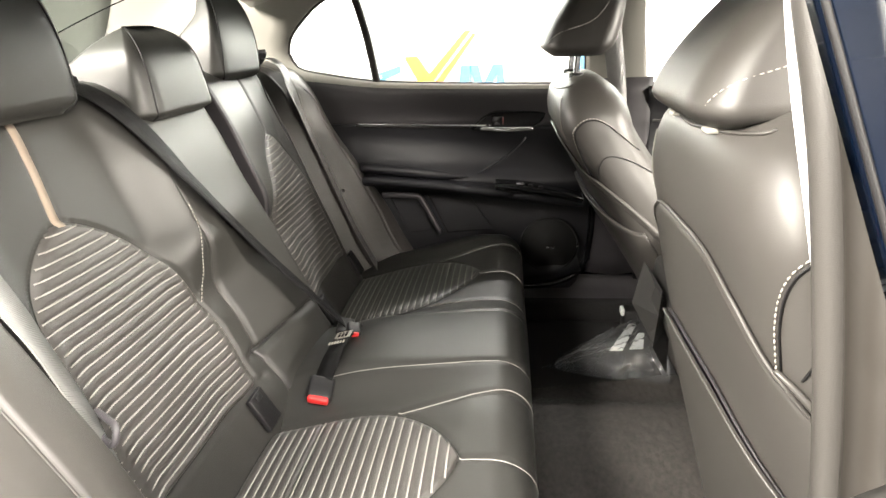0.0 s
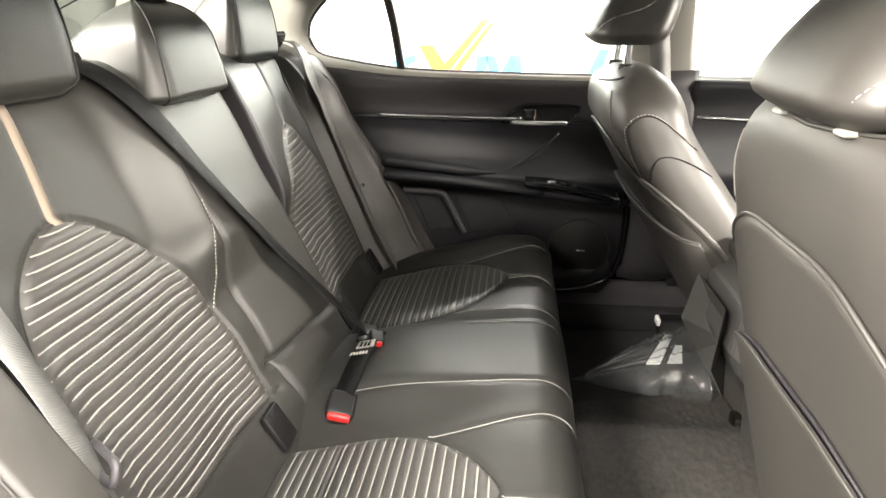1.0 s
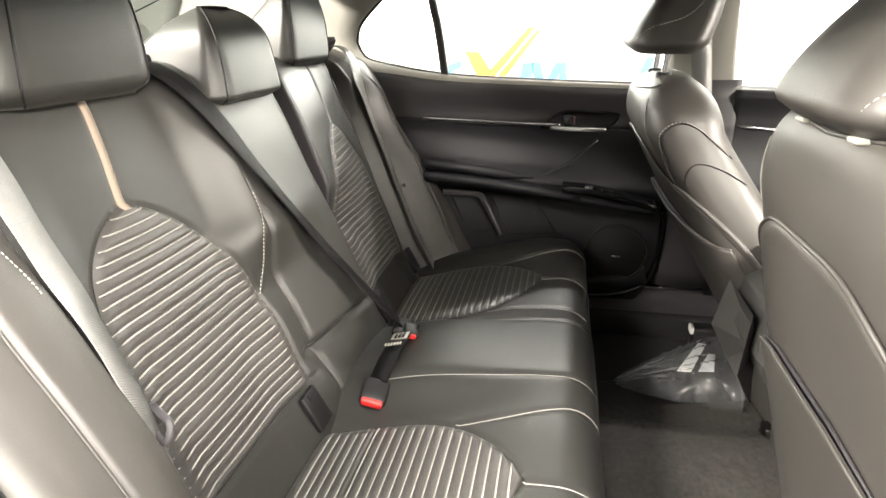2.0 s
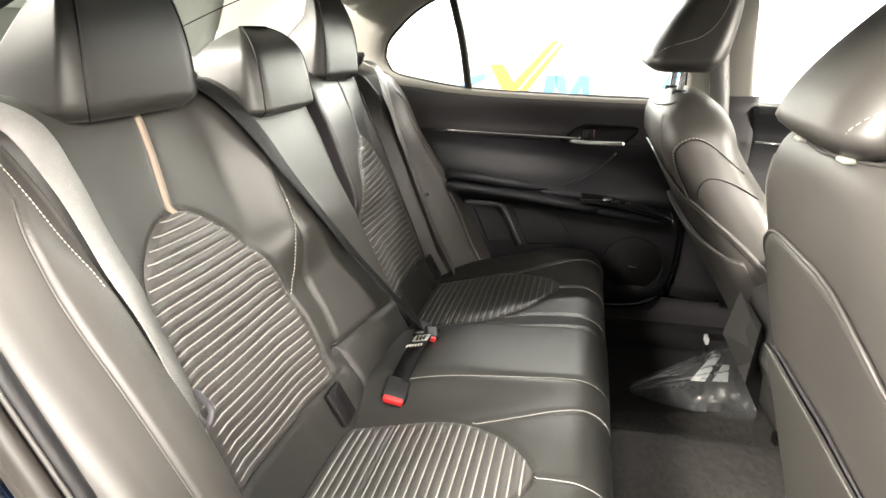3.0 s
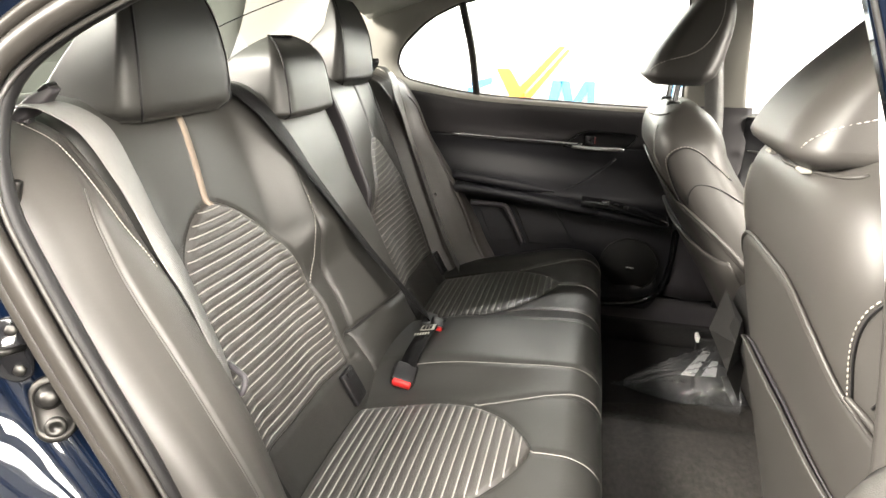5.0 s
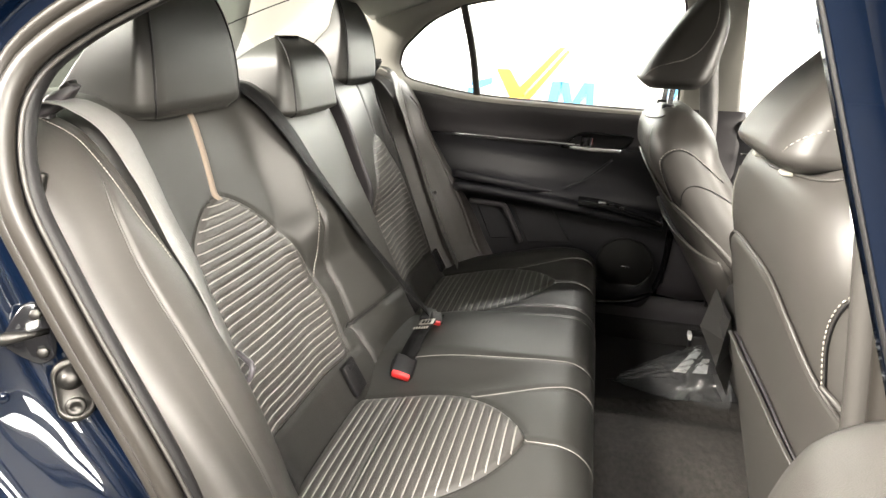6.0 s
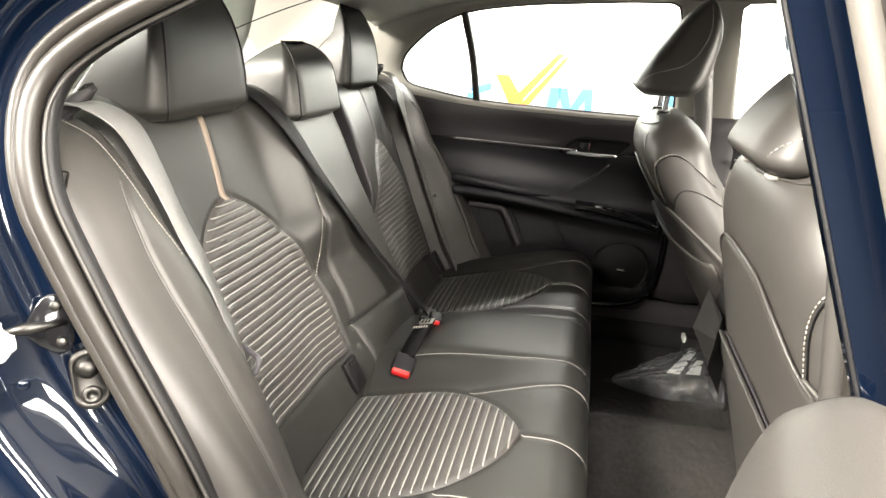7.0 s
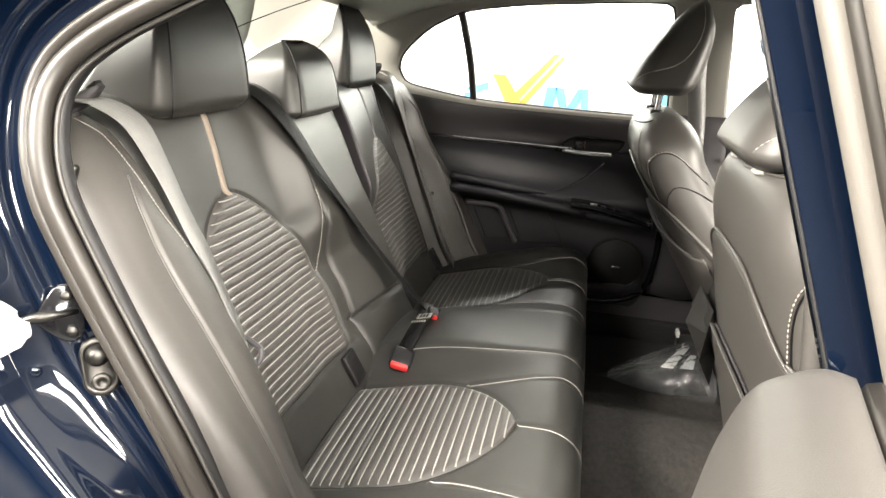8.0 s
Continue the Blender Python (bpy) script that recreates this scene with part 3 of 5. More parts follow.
# ---- front seats ----
def front_seat(y0, recline, side, label):
    """side: +1 when the door is on the +y side. recline: 1 leans the back as the driver has it."""
    def lean(z):
        return recline * max(-0.100, min(0.08, -0.068 + 0.35 * (0.875 - z)))
    dx = lean(1.2)
    hz = 1.108 if recline else 1.069
    mz, tz = (1.04, 1.066) if recline else (1.06, 1.090)
    seat = thing("front_seat", label, "car seat", "front seats")
    rear = curve_of([(0.36, 0.425), (0.435, 0.405), (0.55, 0.375), (0.70, 0.339), (0.82, 0.305), (0.93, 0.275), (1.0, 0.264), (mz, 0.278), (tz, 0.315)])
    front = curve_of([(0.36, 0.62), (0.55, 0.575), (0.70, 0.535), (0.82, 0.495), (0.93, 0.455), (1.0, 0.435), (mz, 0.41), (tz, 0.375)])
    half = curve_of([(0.36, 0.235), (0.55, 0.245), (0.70, 0.248), (0.82, 0.245), (0.93, 0.232), (1.0, 0.222), (mz, 0.186), (tz, 0.135)])

    def skin(a, z, grow=0.0):
        """Point of the cover at angle a (0: rear, 90: +y side, 180: front)."""
        cx, hx = (rear(z) + front(z)) / 2 + lean(z), (front(z) - rear(z)) / 2 + grow
        hy = half(z) + grow
        c, s = -math.cos(a), math.sin(a)
        k = (abs(c) ** 3.2 + abs(s) ** 3.2) ** (-1 / 3.2)
        x = cx + hx * c * k
        if c < 0:
            x += 0.012 * (1 - min(1.0, abs(s * k)) ** 2) * S(0.75, 0.95, z) * (1 - S(1.0, 1.08, z))
        return Vector((x, y0 + hy * s * k, z))

    zs = [0.31 + (tz + 0.001 - 0.31) * i / 60 for i in range(61)]
    rings = [[skin(2 * math.pi * k / 72, z) for k in range(72)] for z in zs]
    part("backrest", loft(rings), LEATHER_SIDE, seat, "grey-black leather seat back")

    # the vinyl back board: arched upper edge, falling away round the flanks; path of its edge as (angle, height)
    rim_way = path_of([(0, 0.948, 0), (22, 0.944, 0), (36, 0.914, 0), (46, 0.876, 0), (54, 0.852, 0), (62, 0.830, 0), (72, 0.798, 0), (80, 0.756, 0), (86, 0.700, 0), (90, 0.62, 0), (92, 0.50, 0), (93, 0.34, 0)], 60)

    def board_at(u, w, grow):
        """u from one flank to the other, w from the bottom to the arched edge."""
        k = abs(2 * u - 1)
        q = rim_way[min(59, int(round(k * 59)))]
        a = radians(q.x * (1 if u > 0.5 else -1))
        return skin(a, 0.335 + (q.y - 0.335) * w, grow)
    board = part("back_board", sheet(lambda u, w: board_at(u, w, 0.005), 118, 30, drop=(0.004, 0, 0)), LEATHER_SIDE, seat, "smooth vinyl board over the lower seat back")
    part("edge_roll", tube([board_at(i / 118, 1.0, 0.0050) for i in range(119)], 0.0026, 8), LEATHER_SIDE, board)
    def mouth_z(k):
        """Height of the pocket's mouth, k from the middle (0) to a flank (1)."""
        return (0.806 - 0.044 * S(0.30, 0.95, k)) if recline else (0.775 - 0.080 * S(0.20, 0.95, k))
    # sagging map pocket on the board, its mouth standing open
    def pocket(u, w):
        a = radians(-72 + 144 * u)
        k = abs(2 * u - 1)
        top = mouth_z(k)
        z = 0.325 + (top - 0.325) * w
        p = skin(a, z, 0.0105)
        p.x -= (0.007 * S(0.2, 1.0, w) ** 2 + 0.004 * math.sin(9 * u + 2) * S(0.5, 0.9, w) * (1 - w)) * (1 - k ** 4)
        return p
    pk = part("map_pocket", sheet(pocket, 60, 40, thick=0.004), LEATHER_SIDE, seat, "sagging vinyl map pocket on the seat back")
    part("hem", tube([pocket(i / 60, 1.0) for i in range(61)], 0.0018, 8), LEATHER_SIDE, pk)
    # a tapered dark bar paints the shade in the gap
    part("mouth", tube([skin(radians(-68 + 136 * i / 60), mouth_z(abs(i / 30 - 1)) + 0.003, 0.0085) for i in range(61)], lambda t: 0.0005 + 0.0024 * math.sin(math.pi * t) ** 1.5, 8), GUSSET, pk, "dark bar painting the shade inside the pocket mouth")
    # seams: sewn arch of the side bolster, the plain seam under it, and the side panel's cross seam
    for s in (-1, 1):
        way = path_of([(s * a, z, 0) for a, z in ((49, 0.872), (51.5, 0.918), (57, 0.958), (66, 0.982), (80, 0.994), (96, 0.990), (112, 0.968), (126, 0.93))], 80)
        arch = [skin(radians(q.x), q.y, 0.0018) for q in way]
        part("stitching", dashes(arch, 0.0042, 0.0026, 0.0010), STITCH, seat, "pale sewn seam")
        part("seam", tube([skin(radians(q.x + s * 1.4), q.y - 0.003, 0.0012) for q in way], 0.0013, 6), PLASTIC, seat)
        way = path_of([(s * a, z, 0) for a, z in ((49, 0.872), (55, 0.862), (64, 0.838), (74, 0.805), (83, 0.765), (88, 0.72))], 50)
        part("welt", tube([skin(radians(q.x), q.y, 0.004) for q in way], lambda t: 0.0030 + 0.004 * t, 8), LEATHER_SIDE, seat, "folded welt beside the back board")
        part("stitching", dashes([skin(radians(q.x - s * 1.5), q.y - 0.004, 0.0095 + 0.003 * i / 50) for i, q in enumerate(way)], 0.0040, 0.0026, 0.0006), LEATHER_SIDE, seat)
        way = path_of([(s * a, z, 0) for a, z in ((58, 0.872), (66, 0.896), (80, 0.916), (96, 0.918), (112, 0.905), (126, 0.88))], 50)
        part("seam", tube([skin(radians(q.x), q.y, 0.0012) for q in way], 0.0013, 6), PLASTIC, seat)
    line = [skin(radians(-side * 44), 0.94 + 0.09 * i / 20, 0.0008) for i in range(21)]
    part("seam", tube(line, 0.0010, 6), LINE, seat)
    yoke = [skin(radians(-52 + 104 * i / 40), tz - 0.012 - 0.016 * (1 - abs(i - 20) / 20) ** 0.6, 0.001) for i in range(41)]
    part("yoke_seam", tube(yoke, 0.0022, 6), LEATHER_SIDE, seat)
    # seat cushion, base and rails under the back
    part("cushion", block(0.50, 1.02, y0 - 0.25, y0 + 0.25, 0.42, 0.60, 0.05, seg=4), LEATHER, seat)
    base = part("base", block(0.52, 0.96, y0 - 0.22, y0 + 0.22, 0.33, 0.43, 0.015), PLASTIC, seat)
    for s in (-1, 1):
        part("rail", block(0.50, 1.02, y0 + s * 0.19 - 0.02, y0 + s * 0.19 + 0.02, 0.283, 0.335, 0.005), STEEL, base, "grey steel seat rail")
    if recline:
        part("rail_bracket", block(0.405, 0.50, y0 + 0.115, y0 + 0.165, 0.283, 0.400, 0.008), PLASTIC, base, "black bracket at the rail's end")
        part("bolt_cap", block(0.398, 0.408, y0 + 0.118, y0 + 0.150, 0.382, 0.402, 0.003), PAPER, base, "white plastic clip")
    if not recline:
        for dy in (0.060, -0.068):
            part("post_guide", block(0.272, 0.296, y0 + dy - 0.010, y0 + dy + 0.010, 1.063, 1.069, 0.0025), GREYTRIM, seat, "pale guide of a headrest post")
    # head restraint on two chrome posts
    for s in (-1, 1):
        part("post", tube(path_of([(0.325 + dx, y0 + s * 0.065, 1.03), (0.328 + dx, y0 + s * 0.065, 1.10), (0.335 + dx, y0 + s * 0.065, 1.16)], 6), 0.0068, 12), CHROME, seat, "chrome headrest post")
        part("sleeve", disc((0.325 + dx, y0 + s * 0.065, tz - 0.014), (0, 0, 1), 0.015, 0.020), PLASTIC, seat)
    hr = []
    n = 30

    def tilt(w):
        return 0.0 if recline else 0.020 * S(0.25, 1.0, w)
    fr = curve_of([(0, 0.395), (0.3, 0.418), (0.7, 0.428), (1, 0.405)])
    rr = curve_of([(0, 0.262), (0.10, 0.250), (0.35, 0.275), (0.7, 0.330), (0.92, 0.372), (1, 0.395)])
    for i in range(n + 1):
        w = i / n
        z = hz + 0.217 * w
        hw = 0.132 * (1 - 0.48 * w) - 0.02 * S(0.86, 1.0, w) ** 2 - 0.012 * S(0.08, 0, w)
        cx, hx = (fr(w) + rr(w)) / 2 + dx + tilt(w), (fr(w) - rr(w)) / 2
        tip = 1 - 0.20 * max(0.0, 1 - w / 0.12) ** 2.2 - 0.40 * max(0.0, 1 - (1 - w) / 0.07) ** 2
        hr.append([Vector((cx + px * hx * tip, y0 + py * hw * tip, z)) for px, py in loop(0, 0, 1, 1, 0.5, 9)])
    head = part("headrest", loft(hr), LEATHER_SIDE, seat, "black leather headrest with sewn side panels")
    for s in (-1, 1):
        arc = []
        for p in path_of([(40, 0.05, 0), (44, 0.14, 0), (54, 0.22, 0), (72, 0.27, 0), (92, 0.32, 0), (106, 0.43, 0), (112, 0.62, 0), (108, 0.82, 0), (92, 0.94, 0)], 60):
            w, c, q = p.y, -math.cos(radians(p.x)), math.sin(radians(p.x))
            k = (abs(c) ** 4.6 + abs(q) ** 4.6) ** (-1 / 4.6) * (1 - 0.28 * max(0.0, 1 - w / 0.16) ** 2.2)
            cx, hx = (fr(w) + rr(w)) / 2 + dx + tilt(w), (fr(w) - rr(w)) / 2
            hw = 0.132 * (1 - 0.48 * w) - 0.02 * S(0.86, 1.0, w) ** 2 - 0.012 * S(0.08, 0, w)
            arc.append(Vector((cx + c * k * hx, y0 + s * (q * k * hw + 0.0006), hz + 0.217 * w)))
        part("stitching", dashes(arc, 0.0045, 0.0025, 0.0008), STITCH, head, "pale sewn seam")


front_seat(-0.38, 0.0, -1, "grey-black leather front passenger seat with chrome headrest posts")
front_seat(0.36, 1.0, 1, "dark leather driver's seat leaning back, map pocket behind")


def console():
    con = thing("center_console", "dark grey moulded console between the front seats", "console")
    prof = [(0.490, 0.285), (0.470, 0.50), (0.380, 0.60), (0.365, 0.64), (0.375, 0.72), (0.42, 0.745), (0.95, 0.745), (0.95, 0.285)]
    bm = bmesh.new()
    rows = []
    for y, s in ((-0.105, 0.0), (-0.085, 1.0), (0.085, 1.0), (0.105, 0.0)):
        rows.append([Vector((x + (0.018 if s == 0 else 0) * (1 if x < 0.5 else 0), y, z - (0.015 if s == 0 else 0) * (1 if z > 0.6 else 0))) for x, z in prof])
    loft(rows, bm)
    body = part("body", bm, CONSOLE, con, smooth=False)
    body.modifiers.new("Bevel", "BEVEL").width = 0.008
    body.modifiers["Bevel"].segments = 2
    part("lid", block(0.40, 0.80, -0.10, 0.10, 0.742, 0.785, 0.018, seg=3), LEATHER, con, "padded leather armrest lid")
    # faceted rear face
    bm = bmesh.new()
    pts = [(0.352, -0.075, 0.715), (0.352, 0.075, 0.715), (0.36, 0.0, 0.60), (0.338, -0.095, 0.61), (0.338, 0.095, 0.61), (0.372, 0.080, 0.545), (0.372, -0.080, 0.545), (0.392, 0.0, 0.615)]
    v = [bm.verts.new(p) for p in pts]
    for a, b in ((0, 1), (1, 4), (4, 5), (5, 6), (6, 3), (3, 0)):
        bm.faces.new((v[a], v[b], v[7]))
    part("rear_face", bm, CONSOLE, con, smooth=False)


console()


# ---- car shell, floor and far side ----
def tumble(z):
    """Half width of the cabin side at height z."""
    return 0.725 - 0.02 * S(0.9, 1.03, z) - 0.115 * S(1.0, 1.36, z) if z > 0.9 else 0.725


def shell():
    # carpeted floor with its tunnel
    def f(u, w):
        x, y = -0.1 + 1.7 * u, -0.78 + 1.56 * w
        z = 0.283 + 0.055 * math.exp(-(y / 0.11) ** 4)
        return Vector((x, y, z))
    fl = part("floor", sheet(f, 20, 60, drop=(0, 0, -0.05)), MAT)
    tagged(fl, "dark grey carpet of the rear footwell", "carpet", kind="structure")
    # headliner and roof skin
    def r(u, w):
        x, y = -0.62 + 1.9 * u, -0.60 + 1.2 * w
        z = 1.385 - 0.05 * (abs(y) / 0.60) ** 3 - 0.10 * S(0.25, -0.1, u) ** 2 - 0.02 * S(-0.1, -0.62, x)
        return Vector((x, y, z))
    tagged(part("headliner", sheet(r, 30, 24, drop=(0, 0, 0.015)), LINER), "pale grey cloth headliner", "headliner", kind="structure")
    tagged(part("roof", sheet(lambda u, w: r(u, w) + Vector((0, 0, 0.035)) + Vector((0, (w - 0.5) * 0.08, -0.01)), 30, 24, thick=0.01), PAINT), "dark blue metallic roof panel", "car roof", kind="structure")
    # parcel shelf and rear window
    def shelf(u, w):
        x, y = -1.16 + 0.54 * u, -0.66 + 1.32 * w
        return Vector((x, y, 1.085 - 0.012 * S(0.45, 0.5, u) - 0.01 * S(0.8, 1.0, u)))
    tagged(part("parcel_shelf", sheet(shelf, 30, 20, drop=(0, 0, -0.03)), SHELF), "grey-green cloth parcel shelf under the rear window", "shelf", kind="structure")
    def riser(u, w):
        y = -0.62 + 1.24 * w
        return Vector((-1.06 - 0.14 * u, y, 1.078 + 0.085 * (1 - (y / 0.64) ** 2) * math.sin(math.pi * 0.5 * u)))
    tagged(part("shelf_riser", sheet(riser, 10, 30, drop=(0, 0, -0.02)), SHELF), "grey-green cloth hump at the rear edge of the shelf", "shelf", kind="structure")
    def glass(u, w):
        y = -0.62 + 1.24 * w
        return Vector((-1.22 + 0.60 * u + 0.05 * (y / 0.6) ** 2, y, 1.09 + 0.27 * u + 0.025 * math.sin(math.pi * u)))
    g = part("rear_window", sheet(glass, 20, 20), REAR_GLASS)
    g.visible_shadow = False
    tagged(g, "sloping clear rear window", "car window", kind="structure")
    part("defroster_edge", tube([glass(0.15 + 0.85 * i / 20, 0.735 + 0.165 * (i / 20) - 0.03 * (i / 20) ** 2) for i in range(21)], 0.0016, 6), GLOSS, g)
    # rear bulkhead under the shelf and firewall side closing the cabin
    tagged(part("bulkhead", block(-0.95, -0.90, -0.72, 0.72, 0.25, 1.06, 0), PLASTIC), "dark panel behind the rear seat", "panel", kind="structure")
    tagged(part("outer_skin_far", block(-0.9, 1.5, 0.765, 0.790, 0.20, 0.985, 0.004), PAINT), "dark blue outer skin of the closed doors", "car body", kind="structure")
    tagged(part("dashboard", block(1.25, 1.6, -0.72, 0.72, 0.28, 1.0, 0.05), SOFT), "black dashboard far ahead", "dashboard", kind="structure")


shell()
WIN_LOW = curve_of([(-0.60, 1.083), (-0.53, 1.072), (-0.319, 1.036), (-0.011, 1.019), (0.181, 1.013), (0.5, 1.003), (1.2, 0.98)])


def side_frame(sgn, name, label):
    """Pillars and roof rail round the side windows, as one trim piece with real openings."""
    bm = bmesh.new()
    # outlines of the two openings, as (x, z)
    rear_o = [(-0.565, 1.125), (-0.55, 1.085), (-0.50, 1.066), (-0.319, 1.036), (-0.011, 1.019), (0.20, 1.012), (0.292, 1.010), (0.302, 1.030),
              (0.285, 1.20), (0.268, 1.320), (0.240, 1.336), (-0.038, 1.330), (-0.20, 1.320), (-0.336, 1.300), (-0.439, 1.257), (-0.51, 1.205), (-0.55, 1.165)]
    front_o = [(0.470, 1.020), (0.480, 1.004), (0.70, 0.998), (1.10, 0.99), (1.20, 1.0), (1.12, 1.12), (0.98, 1.27), (0.90, 1.325), (0.70, 1.338), (0.44, 1.338),
               (0.420, 1.322), (0.428, 1.26)]
    outs = []
    for pts, box in ((rear_o, (-1.05, 0.385, 0.97, 1.40)), (front_o, (0.385, 1.45, 0.97, 1.40))):
        loopp = path_of([(x, 0, z) for x, z in pts + pts[:1]], 97)[:-1]
        cx, cz = sum(p.x for p in loopp) / 96, sum(p.z for p in loopp) / 96
        inner, mid, outer = [], [], []
        for p in loopp:
            d = Vector((p.x - cx, 0, p.z - cz))
            k = min([((box[1] if d.x > 0 else box[0]) - cx) / d.x if abs(d.x) > 1e-6 else 9e9, ((box[3] if d.z > 0 else box[2]) - cz) / d.z if abs(d.z) > 1e-6 else 9e9])
            q = Vector((cx + d.x * k, 0, cz + d.z * k))
            for lst, pt, off in ((inner, p, 0.0), (mid, p + (q - p) * 0.12, -0.006), (outer, q, -0.004)):
                pt = Vector((pt.x, 0, min(pt.z, 1.375)))
                lst.append(bm.verts.new((pt.x, sgn * (tumble(pt.z) + off), pt.z)))
        rim = [bm.verts.new((v.co.x, v.co.y + sgn * 0.035, v.co.z)) for v in inner]
        for a, b in ((rim, inner), (inner, mid), (mid, outer)):
            for i in range(96):
                j = (i + 1) % 96
                bm.faces.new((a[i], a[j], b[j], b[i]))
        outs.append([v.co.copy() for v in rim])
    ob = part(name, bm, GREYTRIM)
    tagged(ob, label, "pillar trim", kind="structure")
    return ob, outs


trim, outs = side_frame(1, "pillar_trim", "pale grey pillar and roof rail trim round the side windows")
for k, o in enumerate(outs):
    bm = bmesh.new()
    vs = [bm.verts.new(p) for p in o]
    bm.faces.new(vs)
    win = part("window_%d" % (k + 1), bm, GLASS, smooth=False)
    win.visible_shadow = False
    tagged(win, "clear side window glass", "car window", kind="structure")
    if k == 0:
        pts = path_of([(-0.312, tumble(1.03) + 0.02, 1.03), (-0.322, tumble(1.17) + 0.02, 1.17), (-0.345, tumble(1.31) + 0.02, 1.31)], 12)
        part("window_divider", strap(pts, [Vector((1, 0, 0))] * 12, 0.020, 0.022), RUBBER, win, "slim black divider bar")
    part("window_seal", tube([p + Vector((0, -0.012, 0)) for p in o] + [o[0] + Vector((0, -0.012, 0))], 0.006, 6), RUBBER, win)


# ---- far rear door (closed) ----
def far_door():
    door = thing("car_door", "closed black rear door panel with chrome strip and speaker", "car door")
    Y = 0.725

    def bulge(x, z):
        """How far the trim stands in from the door's plane."""
        b = 0.012
        b += 0.045 * math.exp(-((z - (0.735 - 0.05 * x)) / 0.035) ** 2) * (1 - S(0.05, 0.25, x) * 0.5)
        b += 0.020 * S(0.92, 1.0, z)
        b -= 0.012 * math.exp(-((z - (0.835 - 0.08 * x)) / 0.04) ** 2)
        b += 0.016 * S(0.70, 0.55, z)
        return b

    def split(x):
        return 0.909 - 0.0329 * (x + 0.385)

    def f(u, w, top=False):
        x = -0.60 + 0.935 * u
        lo, hi = 0.37 + 0.10 * S(0.25, 0.335, x) ** 2 + 0.13 * S(0.0, -0.5, x), WIN_LOW(x) + 0.004
        z = split(x) + 0.001 + (hi - split(x) - 0.001) * w if top else lo + (split(x) - 0.001 - lo) * w
        y = Y - bulge(x, z)
        if top:
            y += 0.03 * S(0.72, 1.0, w) ** 1.6 - 0.003 * S(0.0, 0.1, w)
        return Vector((x, y, z))
    part("panel", sheet(f, 90, 100, drop=(0, 0.02, 0)), SOFT, door, "soft black door trim")
    part("upper_trim", sheet(lambda u, w: f(u, w, True), 90, 30, drop=(0, 0.02, 0)), UPPER_LIT, door, "padded upper door trim, lightened for the window light on it")
    strip = [Vector((-0.385 + 0.41 * i / 20, Y - bulge(-0.385 + 0.41 * i / 20, 0.907) - 0.009, 0.912 - 0.0135 * i / 20)) for i in range(21)]
    part("chrome_strip", strap(strip, [Vector((0, 0, 1))] * 21, 0.007, 0.006), CHROME, door, "thin bright chrome strip")
    groove = [p + Vector((0.0, 0.004, -0.008)) for p in strip]
    part("groove", tube(groove, 0.003, 6), PLASTIC, door)
    # inner handle in its recess
    rec = [(-0.03, 0.890), (0.010, 0.925), (0.04, 0.938), (0.10, 0.937), (0.165, 0.934), (0.185, 0.928), (0.155, 0.893), (0.09, 0.886), (0.02, 0.887)]
    bm = bmesh.new()
    ring = path_of([(x, 0, z) for x, z in rec + rec[:1]], 49)[:-1]
    a = [bm.verts.new((p.x, Y - bulge(p.x, p.z) - 0.008, p.z)) for p in ring]
    c = Vector((sum(p.x for p in ring) / 48, 0, sum(p.z for p in ring) / 48))
    b = [bm.verts.new((c.x + (p.x - c.x) * 0.86, Y - bulge(p.x, p.z) - 0.004, c.z + (p.z - c.z) * 0.8)) for p in ring]
    for i in range(48):
        j = (i + 1) % 48
        bm.faces.new((a[i], a[j], b[j], b[i]))
    bm.faces.new(b)
    recess = part("handle_recess", bm, PLASTIC, door)
    part("rim", tube([Vector((p.x, Y - bulge(p.x, p.z) - 0.008, p.z)) for p in ring + ring[:1]], 0.0030, 6), GLOSS, recess)
    hp = path_of([(-0.005, Y - 0.040, 0.893), (0.05, Y - 0.047, 0.891), (0.10, Y - 0.047, 0.890), (0.15, Y - 0.040, 0.890)], 16)
    part("door_handle", strap(hp, [Vector((0, 0.35, 1))] * 16, 0.013, 0.010), CHROME, door, "chrome inner door handle")
    part("lock_knob", block(0.030, 0.062, Y - 0.048, Y - 0.030, 0.898, 0.930, 0.004), GLOSS, door, "black lock lever")
    part("lock_mark", block(0.062, 0.0645, Y - 0.0425, Y - 0.032, 0.905, 0.925, 0.002), DARKRED, door)
    # armrest shelf with switch panel
    arm = path_of([(-0.36, Y - 0.060, 0.752), (-0.15, Y - 0.068, 0.735), (0.0, Y - 0.072, 0.716), (0.075, Y - 0.070, 0.706), (0.30, Y - 0.058, 0.676)], 30)
    part("armrest", strap(arm, [Vector((0, 1, 0.25))] * 30, 0.055, 0.022), SOFT, door, "black padded armrest")
    low = [p + Vector((0, -0.024, 0.002)) for p in arm[:21]]
    part("armrest_roll", tube(low, lambda t: 0.0135 * (1 - 0.75 * S(0.93, 1.0, t)), 12), SOFT, door, "padded front roll")
    up = path_of([(-0.37, Y - 0.052, 0.786), (-0.2, Y - 0.058, 0.768), (-0.10, Y - 0.058, 0.757), (-0.045, Y - 0.054, 0.752)], 20)
    part("armrest_roll", tube(up, lambda t: 0.015 * (1 - 0.8 * S(0.7, 1.0, t)), 12), SOFT, door)
    sw = path_of([(0.04, Y - 0.088, 0.735), (0.12, Y - 0.084, 0.728), (0.22, Y - 0.076, 0.706), (0.295, Y - 0.064, 0.684)], 14)
